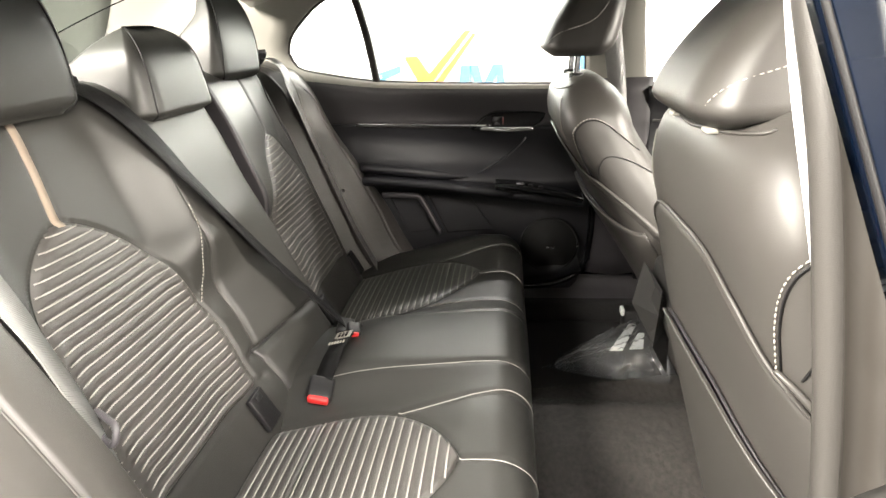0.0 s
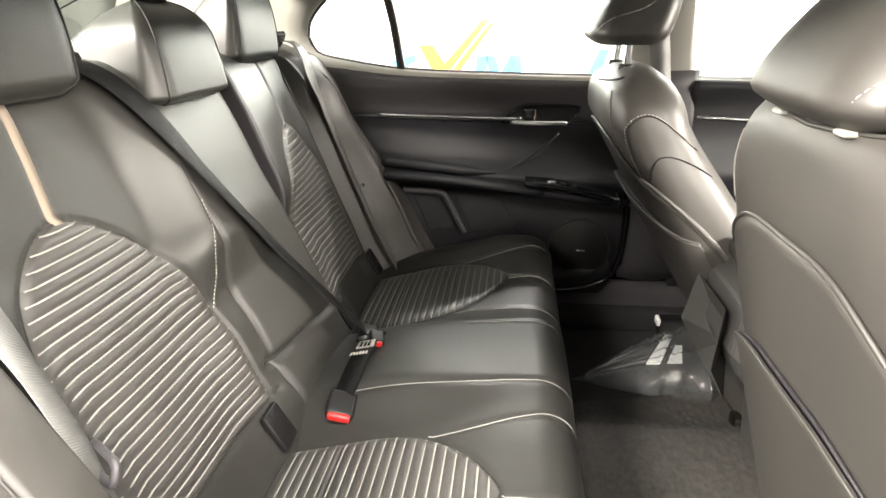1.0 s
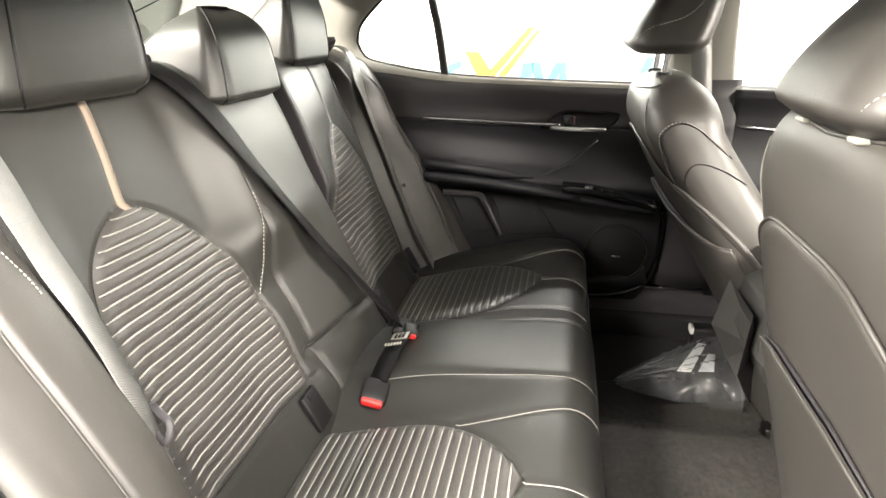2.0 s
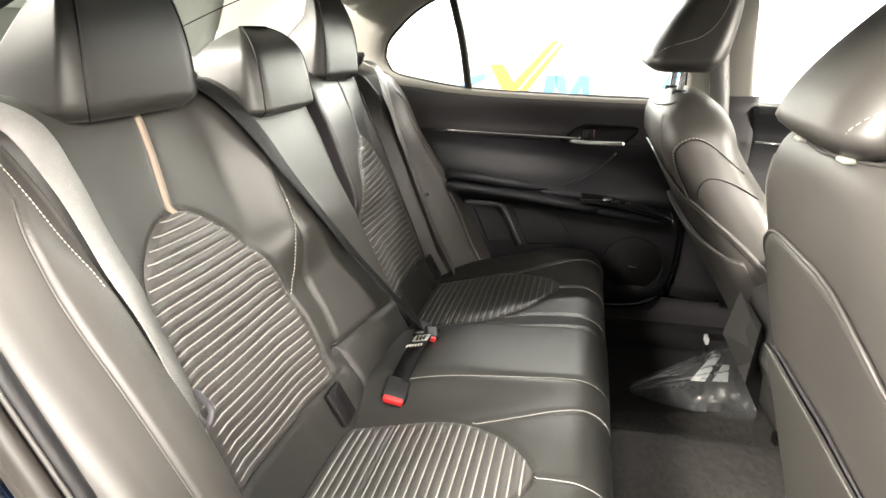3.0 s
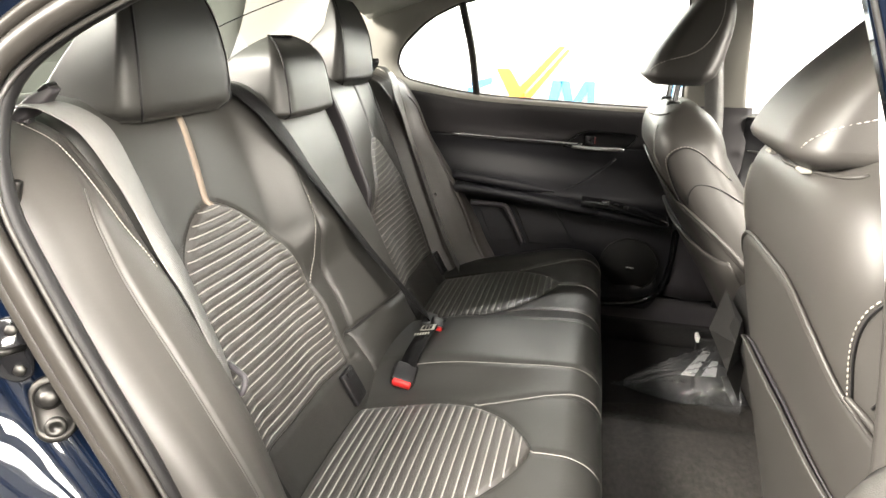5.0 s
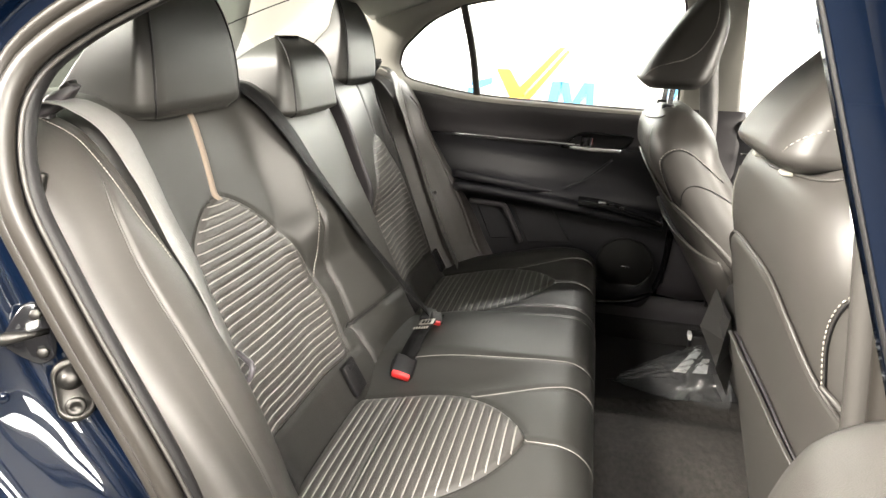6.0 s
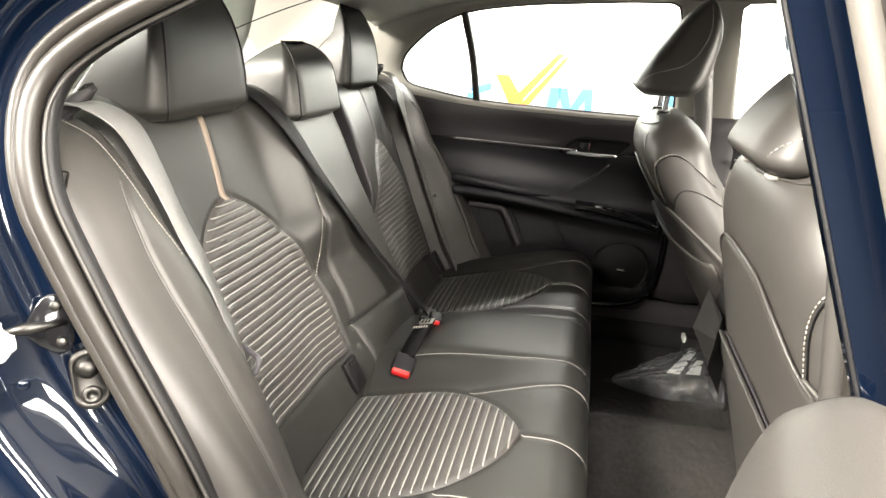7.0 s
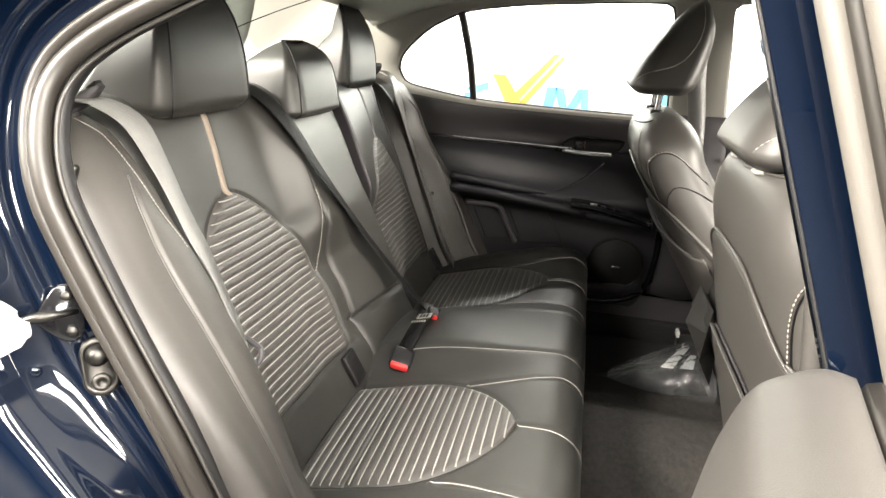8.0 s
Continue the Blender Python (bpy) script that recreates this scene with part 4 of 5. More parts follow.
    plate = part("switch_plate", strap(sw, [Vector((0, 1, 0.2))] * 14, 0.05, 0.014), GLOSS, door, "gloss black switch plate")
    for i in range(2):
        part("switch_rib", block(0.135 + 0.03 * i, 0.150 + 0.03 * i, Y - 0.098, Y - 0.086, 0.726 - 0.006 * i, 0.735 - 0.006 * i, 0.003), PLASTIC, plate)
    part("switch", block(0.10, 0.125, Y - 0.100, Y - 0.082, 0.732, 0.742, 0.003), CHROME, plate)
    # crease from the armrest up to the handle
    cr = path_of([(-0.12, Y - 0.052, 0.745), (-0.03, Y - 0.040, 0.752), (0.06, Y - 0.030, 0.80), (0.13, Y - 0.026, 0.86)], 20)
    part("crease", tube(cr, 0.0040, 8), SOFT, door, "raised crease towards the handle")
    # the armrest's edge highlight, painted as a thin paler bar
    lip = [p + Vector((0, -0.027, 0.012)) for p in arm]
    part("armrest_lip", tube(lip, 0.0022, 6), SILL, door, "armrest edge with its highlight painted as a lilac-grey line")
    # pull pocket below the armrest, and speaker grille
    for x0, x1 in ((-0.30, -0.20), (-0.175, -0.02)):
        bm = bmesh.new()
        lo = [(x0, 0.690), (x1 - 0.02, 0.682), (x1 + 0.05, 0.575), (x0 + 0.06, 0.565)]
        ring = [Vector((x, Y - bulge(x, z) - 0.002, z)) for x, z in lo]
        va = [bm.verts.new(p) for p in ring]
        mid = sum(ring, Vector()) / 4
        vb = [bm.verts.new(mid + (p - mid) * 0.88 + Vector((0, 0.010 if x0 < -0.2 else 0.016, 0))) for p in ring]
        for i in range(4):
            bm.faces.new((va[i], va[(i + 1) % 4], vb[(i + 1) % 4], vb[i]))
        bm.faces.new(vb)
        part("pocket", bm, SOFT if x0 < -0.2 else PLASTIC, door, smooth=False)
    # light caught by the upturned edge is put into its grey
    edge = path_of([(-0.315, Y - 0.036, 0.694), (-0.215, Y - 0.036, 0.690), (-0.197, Y - 0.036, 0.684), (-0.135, Y - 0.040, 0.565)], 24)
    part("pocket_edge", strap(edge, [Vector((0.7, 0.0, 0.7))] * 24, 0.016, 0.014), SILL, door, "raised edge of the pocket, lightened where light catches it")
    sp = part("speaker", disc((0.205, Y - 0.026, 0.525), (0, -1, 0), 0.085, 0.016, sides=40), SPEAKER, door, "round black speaker grille")
    part("speaker_ring", tube([Vector((0.205 + 0.088 * math.cos(t), Y - 0.040, 0.525 + 0.088 * math.sin(t))) for t in [2 * math.pi * i / 48 for i in range(49)]], 0.004, 8), SPEAKER, sp)
    part("badge", block(0.195, 0.222, Y - 0.044, Y - 0.038, 0.512, 0.520, 0.002), CHROME, sp)
    part("kick_strip", strap(path_of([(0.06, Y - 0.035, 0.432), (0.20, Y - 0.040, 0.436), (0.30, Y - 0.034, 0.46)], 12), [Vector((0, 0.2, 1))] * 12, 0.05, 0.012), SOFT, door)
    seal = path_of([(0.02, 0.70, 0.378), (0.20, 0.70, 0.384), (0.29, 0.70, 0.42), (0.325, 0.70, 0.50), (0.335, 0.70, 0.66), (0.325, 0.70, 0.9)], 40)
    part("door_seal", tube(seal, 0.011, 8), GLOSS, door)
    # next door ahead, plain panel seen past the driver's seat
    d2 = thing("car_door", "closed black driver's door panel beyond the seat", "car door")

    def g(u, w):
        x = 0.475 + 0.75 * u
        z = 0.40 + (WIN_LOW(x) + 0.004 - 0.40) * w
        return Vector((x, 0.725 - 0.02 - 0.03 * math.exp(-((z - 0.75) / 0.05) ** 2) - 0.015 * S(0.92, 1.0, z) + 0.03 * S(0.965, 1, w) ** 2, z))
    part("panel", sheet(g, 40, 60, thick=0.02), SOFT, d2, "soft black door trim")
    part("chrome_strip", strap(path_of([(0.49, 0.69, 0.905), (0.8, 0.69, 0.885)], 8), [Vector((0, 0, 1))] * 8, 0.008, 0.006), CHROME, d2)
    # lower pillar cover, sill and belt between the doors
    def lowp(u, w):
        z = 0.425 + 0.60 * w
        return Vector((0.325 + 0.16 * u, 0.715 - 0.02 * math.sin(math.pi * u), z))
    tagged(part("pillar_cover", sheet(lowp, 10, 12, thick=0.01), SILL), "dark grey lower pillar cover", "pillar trim", kind="structure")
    def sill(u, w):
        x = -0.3 + 1.5 * u
        t = w * math.pi / 2
        return Vector((x, 0.645 + 0.075 * math.sin(t), 0.352 + 0.045 * (1 - math.cos(t)) + 0.014 * w))
    tagged(part("sill_trim", sheet(sill, 20, 10, drop=(0, 0.01, -0.01)), SILL), "grey door sill trim beside the carpet", "sill", kind="structure")
    tagged(part("carpet_edge", block(-0.3, 1.2, 0.630, 0.70, 0.28, 0.354, 0.01), MAT), "dark carpet turned up against the sill", "carpet", kind="structure")


far_door()


# ---- belts ----
def belt(name, pts, sides, width, label, n=60, mat=WEB):
    b = thing(name, label, "seat belt", "seat belts")
    P = path_of(pts, n)
    k = len(sides) - 1
    fs = [curve_of([(i / k, s[c]) for i, s in enumerate(sides)]) for c in range(3)]
    W = [Vector([f(i / (n - 1)) for f in fs]).normalized() for i in range(n)]
    part("webbing", strap(P, W, width, 0.0022), mat, b)
    return b


# outer belts, mirrored
for sgn in (-1, 1):
    # the webbing comes over the backrest's shoulder and hangs between backrest and bolster
    out = 0.0 if sgn < 0 else 0.022
    pts = [(-0.605, sgn * 0.590, 1.118), (-0.575, sgn * 0.582, 1.116), (-0.540, sgn * 0.566, 1.090)]
    lie = ((1.03, 0.053), (0.98, 0.059), (0.94, 0.064), (0.89, 0.071), (0.83, 0.073), (0.77, 0.072), (0.72, 0.064), (0.62, 0.05), (0.49, 0.05))
    pts += [(BACK(z) + (d if sgn < 0 else 0.050), sgn * (0.549 + out), z) for z, d in lie]
    sides = [(0.0, sgn * 1, 0)] * 2 + [(0.15, sgn * 1.0, 0)] + [(0.30 if sgn < 0 else -0.10, sgn * 0.95, 0)] * 2 + [(0.48 if sgn < 0 else -0.10, sgn * 0.88, 0)] * 7
    b = belt("seat_belt", pts, sides, 0.047, "grey woven rear seat belt hanging down beside the backrest")
    # guide: a rounded tongue with the belt's slot at its front end
    m = Matrix.Translation((-0.612, sgn * 0.572, 1.116)) @ pose(0, 0, 0, 0, -38, -sgn * 28)
    rings = []
    for i in range(13):
        t = i / 12
        k = 0.35 + 0.65 * math.sin(math.pi * (0.18 + 0.72 * t)) ** 0.6
        rings.append([m @ Vector((-0.034 + 0.066 * t, a * 0.021 * k, b * (0.004 + 0.006 * math.sin(math.pi * t)))) for a, b in loop(0, 0, 1, 1, 0.6, 4)])
    guide = part("belt_guide", loft(rings), SILL, b, "grey belt guide on the shelf edge")
    part("guide_slot", block(0.018, 0.033, -0.016, 0.016, 0.003, 0.0085, 0.002, m=m), STEEL, guide)
    part("guide_foot", block(-0.036, -0.016, -0.013, 0.013, -0.012, -0.002, 0.004, m=m), SILL, guide)
    if sgn < 0:
        m = Matrix.Translation((-0.408, -0.535, 0.742)) @ pose(0, 0, 0, 0, 20, 58)
        ring = [m @ Vector((0.0, q, r)) for q, r in loop(0, 0, 0.029, 0.013, 0.010, 5)]
        tongue = part("tongue", tube(ring + ring[:2], 0.0045, 8), SILL, b, "grey plastic belt tongue loop")
        part("latch_plate", block(-0.0015, 0.0015, -0.002, 0.018, -0.052, -0.014, 0.001, m=m), CHROME, tongue, "bright steel latch plate")
    else:
        part("stop_button", disc((-0.402, 0.548, 0.745), (0.75, -0.6, 0.2), 0.0055, 0.005), PLASTIC, b)

# middle belt: from the shelf, across the middle panel, down to its buckle
pts = [(-0.640, -0.195, 1.118), (-0.590, -0.190, 1.112), (-0.540, -0.160, 1.060), (-0.490, -0.094, 0.939), (-0.455, -0.045, 0.850), (-0.417, 0.003, 0.761), (-0.362, 0.045, 0.665), (-0.305, 0.062, 0.590), (-0.280, 0.068, 0.560)]
sides = [(0, 1, 0), (0, 1, 0), (-0.10, 1, 0.05), (-0.25, 0.95, -0.05), (-0.25, 0.93, -0.15), (-0.15, 0.95, -0.27), (-0.15, 0.95, -0.27), (-0.15, 0.95, -0.27), (-0.15, 0.95, -0.27)]
# the shade on the middle belt is put in as black webbing
mid = belt("seat_belt", pts, sides, 0.048, "middle seat belt crossing to its buckle, its shade painted black", 80, WEB_BLACK_SHADED)
m = Matrix.Translation((-0.635, -0.198, 1.120))
part("belt_guide", block(-0.030, 0.030, -0.036, 0.036, -0.012, 0.010, 0.008, m=m, seg=3), PLASTIC, mid, "black belt guide")
m = Matrix.Translation((-0.285, 0.062, 0.565)) @ pose(0, 0, 0, 0, 15, 8)
part("tongue", block(-0.018, 0.018, -0.040, 0.030, -0.006, 0.006, 0.005, m=m), PLASTIC, mid, "black belt tongue")


def buckles():
    # stalk that lies on the middle seat, with a red release button on its end
    a, c = Vector((-0.262, 0.058, 0.566)), Vector((-0.286, -0.160, 0.530))
    b = thing("belt_buckle", "black belt buckle strap with red release button lying on the seat", "belt buckle", "belt buckles")
    P = path_of([a, (-0.268, -0.01, 0.578), (-0.272, -0.075, 0.576), (-0.282, -0.125, 0.548)], 24)
    part("strap", strap(P, [Vector((1, 0.1, 0.25))] * 24, 0.038, 0.005), WEB_BLACK_SHADED, b, "black webbing stalk")
    m = Matrix.Translation((-0.284, -0.146, 0.533)) @ pose(0, 0, 0, 22, 14, 6)
    body = part("body", block(-0.025, 0.025, -0.020, 0.030, -0.012, 0.012, 0.007, m=m, seg=3), PLASTIC, b)
    part("button", block(-0.020, 0.020, -0.026, -0.012, -0.006, 0.011, 0.004, m=m), RED, body, "red release button")
    # sewn pale label and box stitches on the stalk
    for i in range(6):
        t = Matrix.Translation((-0.287 + 0.006 * i, -0.052, 0.5835 + 0.0014 * i))
        part("stitching", block(-0.0018, 0.0018, -0.005, 0.005, -0.0006, 0.0008, 0.0004, m=t), STITCH, b)
    t = Matrix.Translation((-0.268, -0.012, 0.583)) @ pose(0, 0, 0, 0, -13, 0)
    lab = part("label_patch", block(-0.017, 0.017, -0.013, 0.013, -0.001, 0.001, 0.0005, m=t), GREYTRIM, b, "grey sewn-on label")
    for i in range(3):
        t2 = t @ Matrix.Translation((-0.008 + 0.008 * i, 0.0, 0.0015))
        part("print_bar", block(-0.0025, 0.0025, -0.010, 0.008, -0.0004, 0.0006, 0, m=t2), PLASTIC, lab)
    b2 = thing("belt_buckle", "small black buckle with red button at the middle belt", "belt buckle", "belt buckles")
    m = Matrix.Translation((-0.252, 0.014, 0.578)) @ pose(0, 0, 0, 10, 15, 20)
    part("body", block(-0.014, 0.014, -0.013, 0.026, -0.014, 0.007, 0.005, m=m, seg=3), PLASTIC, b2)
    part("button", block(-0.008, 0.008, -0.018, -0.010, -0.004, 0.006, 0.002, m=m), RED, b2, "red release button")


buckles()


# ---- footwell ----
def mat_and_bag():
    mt = thing("floor_mat", "brown-grey carpet floor mat in the near footwell", "floor mat")

    def f(u, w):
        x = 0.02 + 0.52 * u
        y = -0.70 + (0.935 + 0.22 * (x - 0.17)) * w
        z = 0.300 + 0.052 * math.exp(-((y - 0.02) / 0.13) ** 4) + 0.0024 * noise.cell(Vector((x * 190, y * 110, 0))) + 0.002 * noise.noise(Vector((x * 40, y * 40, 0)))
        return Vector((x, y, z))
    part("carpet_top", sheet(f, 90, 140, drop=(0, 0, -0.012)), CARPET, mt)
    bag = thing("plastic_bag", "clear crumpled plastic bag lying on the far footwell carpet", "plastic bag")

    def g(u, w):
        # a half-flat bag: pointed end towards the seat, full end under the front seat
        a = 2 * math.pi * u
        s = w ** 0.8
        wide, tall = 0.010 + 0.125 * s, 0.012 + 0.090 * s
        up = max(0.0, math.sin(a)) ** 0.6
        p = Vector((0.205 + 0.275 * w, 0.356 + 0.040 * w + wide * math.cos(a), 0.288 + tall * up))
        # creases fanning out from the pointed end, a few across them
        fan = max(0.0, 1 - 5.5 * abs(noise.noise(Vector((a * 3.6, w * 2.2, 2.3)))))
        cross = max(0.0, 1 - 5.5 * abs(noise.noise(Vector((a * 2.0 + w * 6.0, w * 9.0 - a, 8.1)))))
        q = p + noise.noise_vector(p * 11 + Vector((3, 1, 7))) * 0.010 * s
        q += Vector((0, 0.3 * math.cos(a), 1)) * (0.015 * fan + 0.009 * cross) * s ** 0.6 * up
        q.z = max(q.z, 0.286)
        return q
    part("film", sheet(g, 170, 90, closed=True), FILM, bag, smooth=True)
    part("open_hem", tube([g(i / 80, 0.985) for i in range(41)], 0.0012, 6), FILM, bag, "thin welded hem of the bag")
    part("twisted_end", tube(path_of([(0.170, 0.352, 0.288), (0.195, 0.349, 0.292), (0.222, 0.345, 0.300)], 12), lambda t: 0.002 + 0.008 * t, 8), FILM, bag, "pointed twisted end")
    # window reflection on the film, laid in as two white strips
    inner = thing("reflection_strip", "two white strips painted in for the window reflection on the bag", "paper")
    for corners in (((0.342, 0.322), (0.376, 0.325), (0.440, 0.470), (0.424, 0.480)), ((0.394, 0.330), (0.431, 0.334), (0.452, 0.420), (0.435, 0.420))):
        bm = bmesh.new()
        low, high = ([bm.verts.new((x, y, z)) for x, y in corners] for z in (0.3590, 0.3605))
        bm.faces.new(low[::-1])
        bm.faces.new(high)
        for i in range(4):
            bm.faces.new((low[i], low[i - 3], high[i - 3], high[i]))
        part("sheet", bm, PAPER, inner, smooth=False)


mat_and_bag()


# ---- near side: door opening, body and the open door ----
OPEN = [(0.33, 0.40), (0.0, 0.385), (-0.19, 0.42), (-0.285, 0.50), (-0.355, 0.649), (-0.391, 0.738), (-0.459, 0.89), (-0.504, 1.004), (-0.522, 1.059), (-0.531, 1.103),
        (-0.532, 1.140), (-0.516, 1.176), (-0.472, 1.212), (-0.395, 1.251), (-0.25, 1.312), (-0.10, 1.346), (0.10, 1.355), (0.22, 1.350)]


def side_y(z):
    return -0.74 + 0.12 * S(1.0, 1.36, z)


def near_body():
    ring = path_of([(x, 0, z) for x, z in OPEN], 120)
    nrm = []
    for i in range(120):
        d = ring[min(i + 1, 119)] - ring[max(i - 1, 0)]
        nrm.append(Vector((-d.z, 0, d.x)).normalized() * -1)
    # outward: away from the middle of the opening
    mid = Vector((-0.05, 0, 0.85))
    nrm = [n if n.dot(p - mid) > 0 else -n for n, p in zip(nrm, ring)]

    def along(o, dy):
        return [Vector((p.x + n.x * o, side_y(p.z) + dy, p.z + n.z * o)) for p, n in zip(ring, nrm)]
    seal = thing("door_seal", "black rubber bulb seal round the rear door opening", "door seal", kind="structure")
    part("bulb", tube(along(-0.007, -0.010), 0.0115, 16), RUBBER, seal)
    part("lip", tube(along(0.012, -0.010), 0.0075, 12), RUBBER, seal, "rounded outer lip of the seal")
    part("inner_trim", tube(along(-0.021, -0.001), 0.0024, 10), LEATHER_SIDE, seal, "thin tan inner edge")
    part("carrier", tube(along(-0.011, 0.013), 0.0105, 10), PLASTIC, seal)
    # painted door jamb and outer body side
    sec = [(-0.012, 0.02), (0.008, 0.004), (0.020, -0.002), (0.036, -0.003), (0.050, -0.005), (0.056, -0.017), (0.061, -0.023), (0.068, -0.019), (0.076, -0.007), (0.092, -0.012), (0.108, -0.046), (0.116, -0.074),
           (0.124, -0.086), (0.140, -0.093), (0.17, -0.098), (0.24, -0.106), (0.36, -0.102), (0.55, -0.06)]
    # the ridge beside the seal comes nearer to it towards the sill
    near = curve_of([(0.40, 0.62), (0.66, 0.66), (0.78, 0.92), (0.86, 1.06), (1.0, 0.95), (1.15, 0.80), (1.35, 0.75)])
    fo = curve_of([(i, sec[i][0]) for i in range(len(sec))])
    fd = curve_of([(i, sec[i][1]) for i in range(len(sec))])

    def f(u, w):
        i = u * 119
        k = min(118, int(i))
        p, n = ring[k].lerp(ring[k + 1], i - k), nrm[k].lerp(nrm[k + 1], i - k)
        t = w * (len(sec) - 1)
        o, dy = fo(t), fd(t)
        o *= near(p.z) if o > 0.012 else 1.0
        z = p.z + n.z * o
        if z > 1.30:
            z = 1.30 + (z - 1.30) * 0.45
        y = side_y(p.z) + dy
        if z > 1.2:
            y += 0.5 * max(0.0, z - 1.28)
        return Vector((p.x + n.x * o, y, z))
    tagged(part("body_side", sheet(f, 150, 102, thick=0.004), PAINT), "dark blue metallic painted door jamb and rear quarter", "car body", kind="structure")
    # latch striker and check plate on the jamb
    st = thing("door_striker", "grey steel door striker bolted to the blue jamb", "striker")
    m = Matrix.Translation((-0.474, -0.752, 0.826)) @ pose(0, 0, 0, 0, -16, -46)
    pill = [[m @ Vector((x, a * g, b * g)) for a, b in loop(0, 0, 0.019, 0.036, 0.018, 8)] for x, g in ((-0.006, 1.0), (0.002, 1.0), (0.005, 0.93), (0.005, 0.80), (0.003, 0.74))]
    part("plate", loft(pill), STEEL, st)
    for dz, prof in ((0.015, ((0.0, 0.013), (0.006, 0.013), (0.008, 0.0115), (0.013, 0.0095), (0.016, 0.007), (0.0172, 0.003))), (-0.018, ((0.0, 0.0105), (0.005, 0.0105), (0.007, 0.009), (0.007, 0.005), (0.004, 0.004)))):
        part("bolt", loft([[m @ Vector((0.003 + h, r * math.cos(2 * math.pi * k / 20), dz + r * math.sin(2 * math.pi * k / 20))) for k in range(20)] for h, r in prof]), STEEL, st, "zinc steel bolt")
    ck = thing("check_bracket", "bright bolted bracket on the blue jamb", "bracket")
    m = Matrix.Translation((-0.508, -0.756, 0.893)) @ pose(0, 0, 0, 0, -16, -44)
    tri = path_of([(0, -0.026, 0.004), (0, -0.004, 0.032), (0, 0.014, 0.030), (0, 0.020, 0.0), (0, 0.016, -0.030), (0, 0.0, -0.034), (0, -0.026, -0.008), (0, -0.026, 0.004)], 41)[:-1]
    part("plate", loft([[m @ Vector((x, p.y * g, p.z * g)) for p in tri] for x, g in ((-0.006, 1.0), (0.002, 1.0), (0.004, 0.92))]), GLOSS, ck)
    for dy, dz in ((0.006, 0.020), (0.006, -0.022)):
        part("bolt", loft([[m @ Vector((0.003 + h, dy + r * math.cos(math.pi * k / 3), dz + r * math.sin(math.pi * k / 3))) for k in range(6)] for h, r in ((0, 0.0065), (0.004, 0.0065), (0.005, 0.005))]), STEEL, ck)
    part("pin", tube([m @ Vector((0.012, -0.044, 0)), m @ Vector((0.013, -0.020, 0.001)), m @ Vector((0.012, 0.0, 0.0)), m @ Vector((0.004, 0.014, 0))], lambda t: 0.0035 + 0.004 * math.exp(-((t - 0.35) / 0.18) ** 2), 10), STEEL, ck)
    part("rubber_stop", disc((-0.512, -0.800, 0.840), (0.8, -0.6, 0.1), 0.006, 0.005), PAINT, ck, "small round plug")
    # bolster latch clip by the seal
    cl = thing("trim_clip", "grey metal trim clip on the side bolster", "clip")
    m = Matrix.Translation((-0.520, -0.702, 1.040)) @ pose(0, 0, 0, 0, 18, 30)
    part("body", block(-0.004, 0.006, -0.006, 0.006, -0.018, 0.018, 0.003, m=m), STEEL, cl)
    part("foot", block(0.000, 0.012, -0.007, 0.007, -0.022, -0.012, 0.003, m=m), STEEL, cl)
    # white wrapped tag hanging at the jamb
    tg = thing("plastic_tag", "white crumpled plastic tag at the door edge", "tag")

    def h(u, w):
        p = Vector((-0.498 + 0.035 * u + 0.006 * math.sin(5 * w), -0.885 + 0.040 * u, 0.925 + 0.070 * (w - 0.5) * (1 - 0.9 * max(0.0, u - 0.35))))
        return p + noise.turbulence_vector(p * 34, 2, True) * 0.014
    part("wrap", sheet(h, 12, 12, thick=0.002), WRAP, tg, smooth=False)


near_body()


def near_pillar():
    # painted pillar ahead of the opening, its inner trim and the front belt on it
    def f(u, w):
        z = 0.36 + 0.98 * w
        t = u * math.pi
        x0 = 0.335 - 0.055 * S(0.85, 1.33, z)
        return Vector((x0 + 0.07 - 0.07 * math.cos(t) * 1.0, side_y(z) + 0.02 - 0.03 * math.sin(t), z))
    tagged(part("pillar_skin", sheet(f, 16, 30, thick=0.006), PAINT), "blue painted pillar between the doors", "car body", kind="structure")
    pts = path_of([(0.330, -0.735, 0.42), (0.325, -0.738, 0.70), (0.310, -0.735, 0.87), (0.283, -0.715, 1.08), (0.262, -0.690, 1.20), (0.245, -0.665, 1.31)], 50)
    sl = thing("door_seal", "grey ribbed rubber seal on the pillar edge", "door seal", kind="structure")
    part("bulb", tube(pts, 0.013, 12), RUBBER, sl)
    part("lip", tube([p + Vector((-0.012, 0.018, 0)) for p in pts], 0.012, 10), LEATHER_SIDE, sl)

    def g(u, w):
        z = 0.36 + 0.98 * w
        x0 = 0.322 - 0.055 * S(0.85, 1.33, z)
        return Vector((x0 + 0.15 * u, side_y(z) + 0.045 + 0.03 * math.sin(math.pi * u), z))
    tagged(part("pillar_trim_near", sheet(g, 10, 20, thick=0.008), GREYTRIM), "pale grey inner pillar trim", "pillar trim", kind="structure")
    b = thing("seat_belt", "grey front seat belt beside the pillar, its glare painted white", "seat belt", "seat belts")
    P = path_of([(0.240, -0.650, 1.30), (0.262, -0.668, 1.15), (0.290, -0.684, 1.02), (0.307, -0.690, 0.94), (0.314, -0.692, 0.88)], 24)
    # strong light on the webbing is painted as white
    part("webbing", strap(P, [Vector((0.6, -0.8, 0))] * 24, 0.032, 0.003), PAPER, b)


near_pillar()
# far front belt
fb = thing("seat_belt", "black front seat belt on the far pillar", "seat belt", "seat belts")
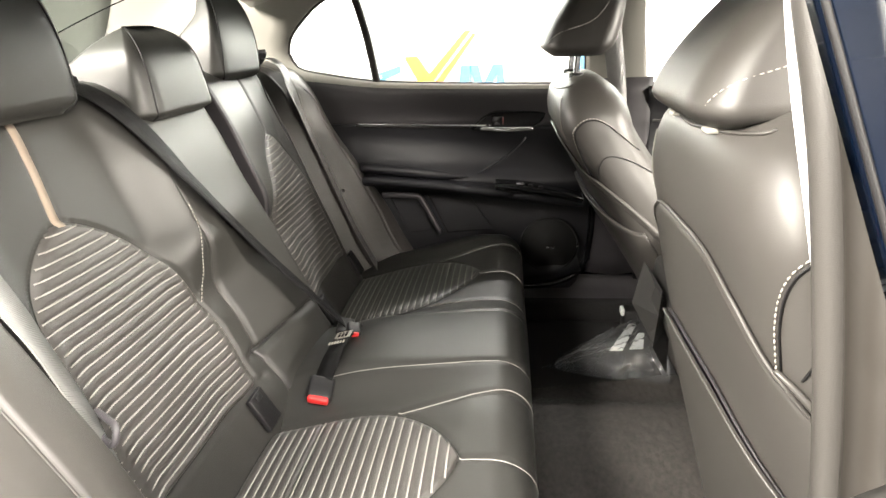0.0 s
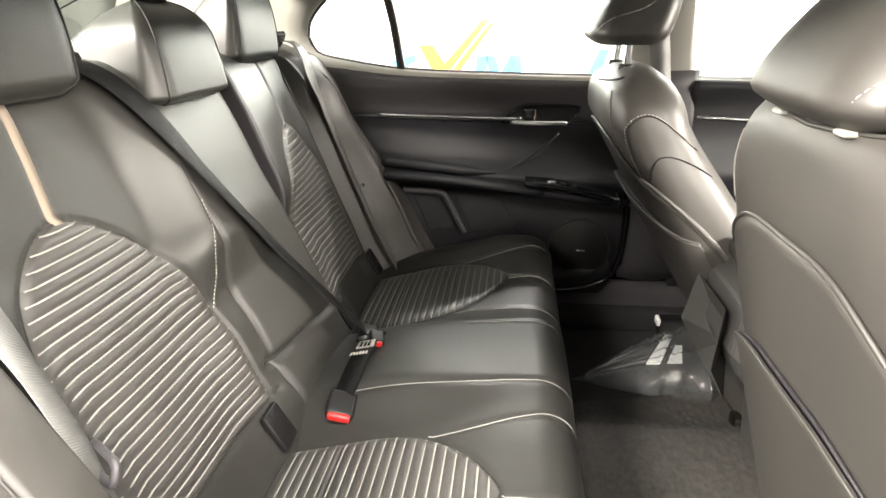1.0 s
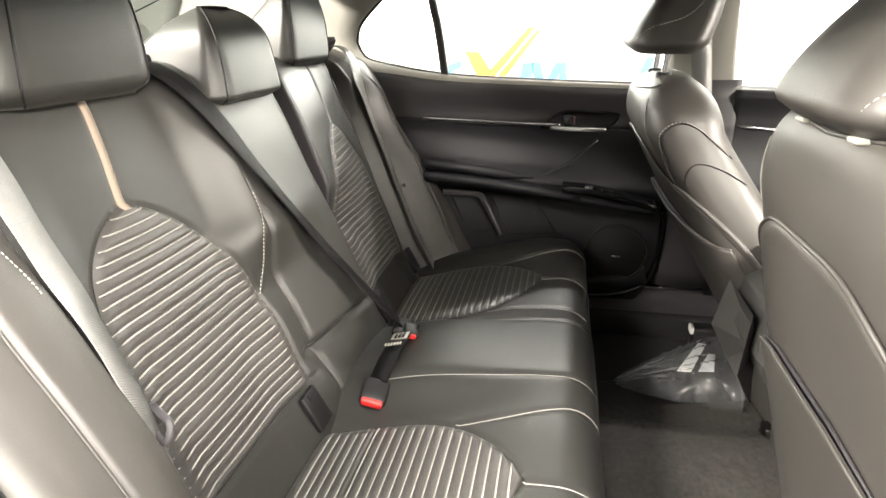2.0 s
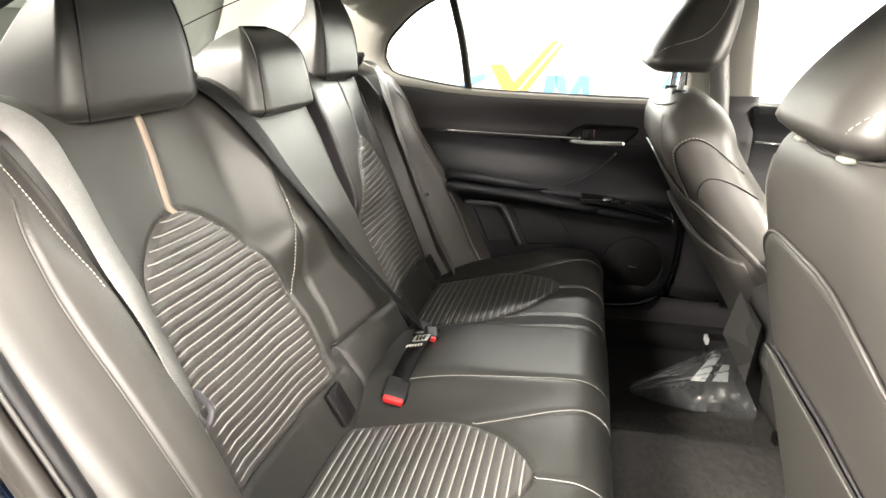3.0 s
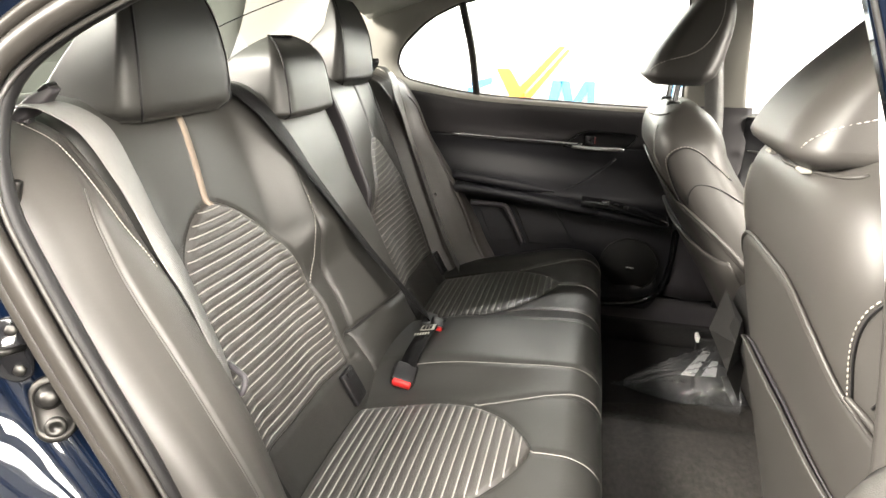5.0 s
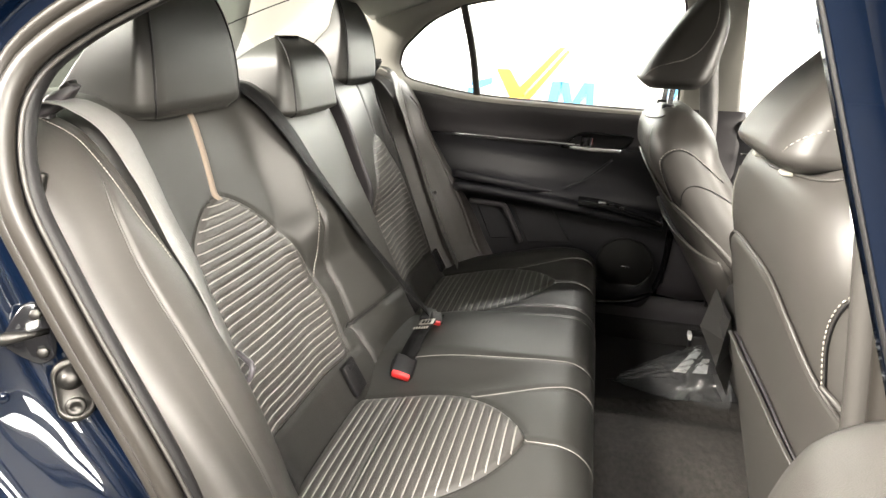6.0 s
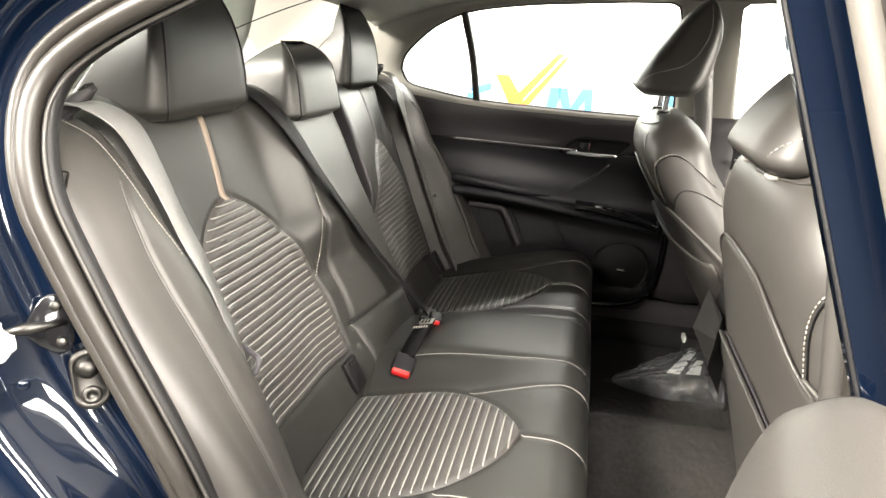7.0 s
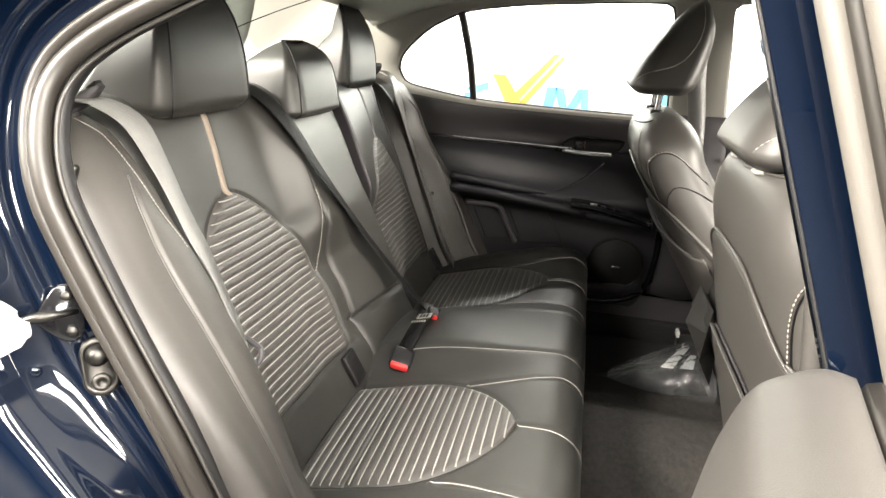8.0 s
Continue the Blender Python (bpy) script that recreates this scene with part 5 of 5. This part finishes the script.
P = path_of([(0.335, 0.600, 1.32), (0.355, 0.640, 1.16), (0.385, 0.672, 0.98), (0.40, 0.69, 0.70)], 30)
part("webbing", strap(P, [Vector((1, 0, 0.1))] * 30, 0.050, 0.003), WEB, fb)


def open_door():
    """The rear door, swung out on its front hinges."""
    door = thing("car_door", "open blue rear door with lowered glass and grey padded sill", "car door")
    O, D, N = Vector((0.222, -0.905, 0)), Vector((-0.242, -0.970, 0)), Vector((-0.970, 0.242, 0))

    def at(d, e, z):
        """d: from the hinge edge along the door; e: towards its cabin side."""
        return O + D * d + N * e + Vector((0, 0, z))

    def sash(u, w):
        z = 0.97 + 0.42 * w
        return at(0.016 - 0.006 * u - 0.073 * w, -0.005 + 0.37 * (z - 1.0) - 0.033 * u, z)
    part("window_frame", sheet(sash, 14, 30, thick=0.012), PAINT, door, "blue metallic window frame")
    part("frame_edge", tube([sash(0.0, i / 30) for i in range(31)], 0.0014, 8), PLASTIC, door)
    part("glass_run", tube([sash(1.0, i / 30) + D * 0.013 - N * 0.004 for i in range(31)], 0.0095, 8), CHANNEL, door, "pale window channel")
    part("glass_seal", tube([sash(1.0, i / 30) + D * 0.022 - N * 0.014 for i in range(31)], 0.006, 8), RUBBER, door)
    part("channel_lip", tube([sash(1.0, i / 30) + D * 0.034 - N * 0.026 for i in range(31)], 0.011, 8), CHANNEL, door, "pale window channel")

    ee = curve_of([(0, -0.004), (0.12, 0.010), (0.25, 0.030), (0.36, 0.048), (0.46, 0.060), (0.7, 0.075), (1, 0.07)])
    zz = curve_of([(0, 1.040), (0.12, 1.041), (0.25, 1.032), (0.36, 1.012), (0.46, 0.96), (0.7, 0.78), (1, 0.45)])

    def trim(u, w):
        k = S(0.0, 0.035, u)
        return at(0.004 + 0.95 * u, ee(w) * (0.80 + 0.20 * k), zz(w) + 0.05 * u - 0.010 * (1 - k) ** 2)
    part("padded_sill", sheet(trim, 80, 50, thick=0.012), LEATHER_SIDE, door, "grey padded door trim")
    part("belt_molding", tube([at(0.035 + 0.90 * i / 20, -0.013, 1.037 + 0.05 * i / 20) for i in range(21)], 0.008, 8), RUBBER, door)

    def skin(u, w):
        return at(1.0 * u, -0.10 - 0.03 * math.sin(math.pi * w), 0.33 + 0.68 * w)
    part("outer_skin", sheet(skin, 20, 20, thick=0.006), PAINT, door, "blue metallic outer panel")


open_door()


# ---- sign on the bay's far wall, drawn as plain coloured shapes ----
def slab(quad, y, mat, parent, name):
    bm = bmesh.new()
    a = [bm.verts.new((x, y, z)) for x, z in quad]
    b = [bm.verts.new((x, y + 0.01, z)) for x, z in quad]
    n = len(quad)
    bm.faces.new(a)
    bm.faces.new(b[::-1])
    for i in range(n):
        bm.faces.new((a[i], a[(i + 1) % n], b[(i + 1) % n], b[i]))
    return part(name, bm, mat, parent, smooth=False)


def sign():
    sg = thing("wall_sign", "wall sign with yellow, orange and blue shapes on white", "sign")
    y = 4.15
    slab([(-0.80, 0.97), (-0.68, 0.97), (-0.52, 0.72), (-0.60, 0.60)], y, YELLOW, sg, "shape")
    slab([(-0.60, 0.70), (-0.21, 1.16), (-0.27, 1.16), (-0.64, 0.76)], y - 0.012, YELLOW, sg, "shape")
    slab([(-0.66, 0.60), (-0.58, 0.60), (-0.17, 1.13), (-0.20, 1.14)], y - 0.024, ORANGE, sg, "shape")
    for quad in ([(-0.36, 0.55), (-0.27, 0.55), (-0.22, 0.88), (-0.31, 0.88)], [(-0.24, 0.88), (-0.16, 0.88), (-0.10, 0.62), (-0.17, 0.62)],
                 [(-0.17, 0.62), (-0.10, 0.62), (0.04, 0.88), (-0.04, 0.88)], [(-0.01, 0.88), (0.05, 0.88), (0.07, 0.55), (0.0, 0.55)],
                 [(-1.03, 0.84), (-0.83, 0.90), (-0.83, 0.84), (-0.98, 0.78)], [(-1.05, 0.60), (-0.98, 0.60), (-0.98, 0.80), (-1.05, 0.80)],
                 [(0.55, 0.60), (0.66, 0.60), (0.76, 0.92), (0.68, 0.92)]):
        slab(quad, y + 0.012 * (quad[0][0] > -0.2) * (quad[0][0] < -0.05), CYAN, sg, "shape")


sign()
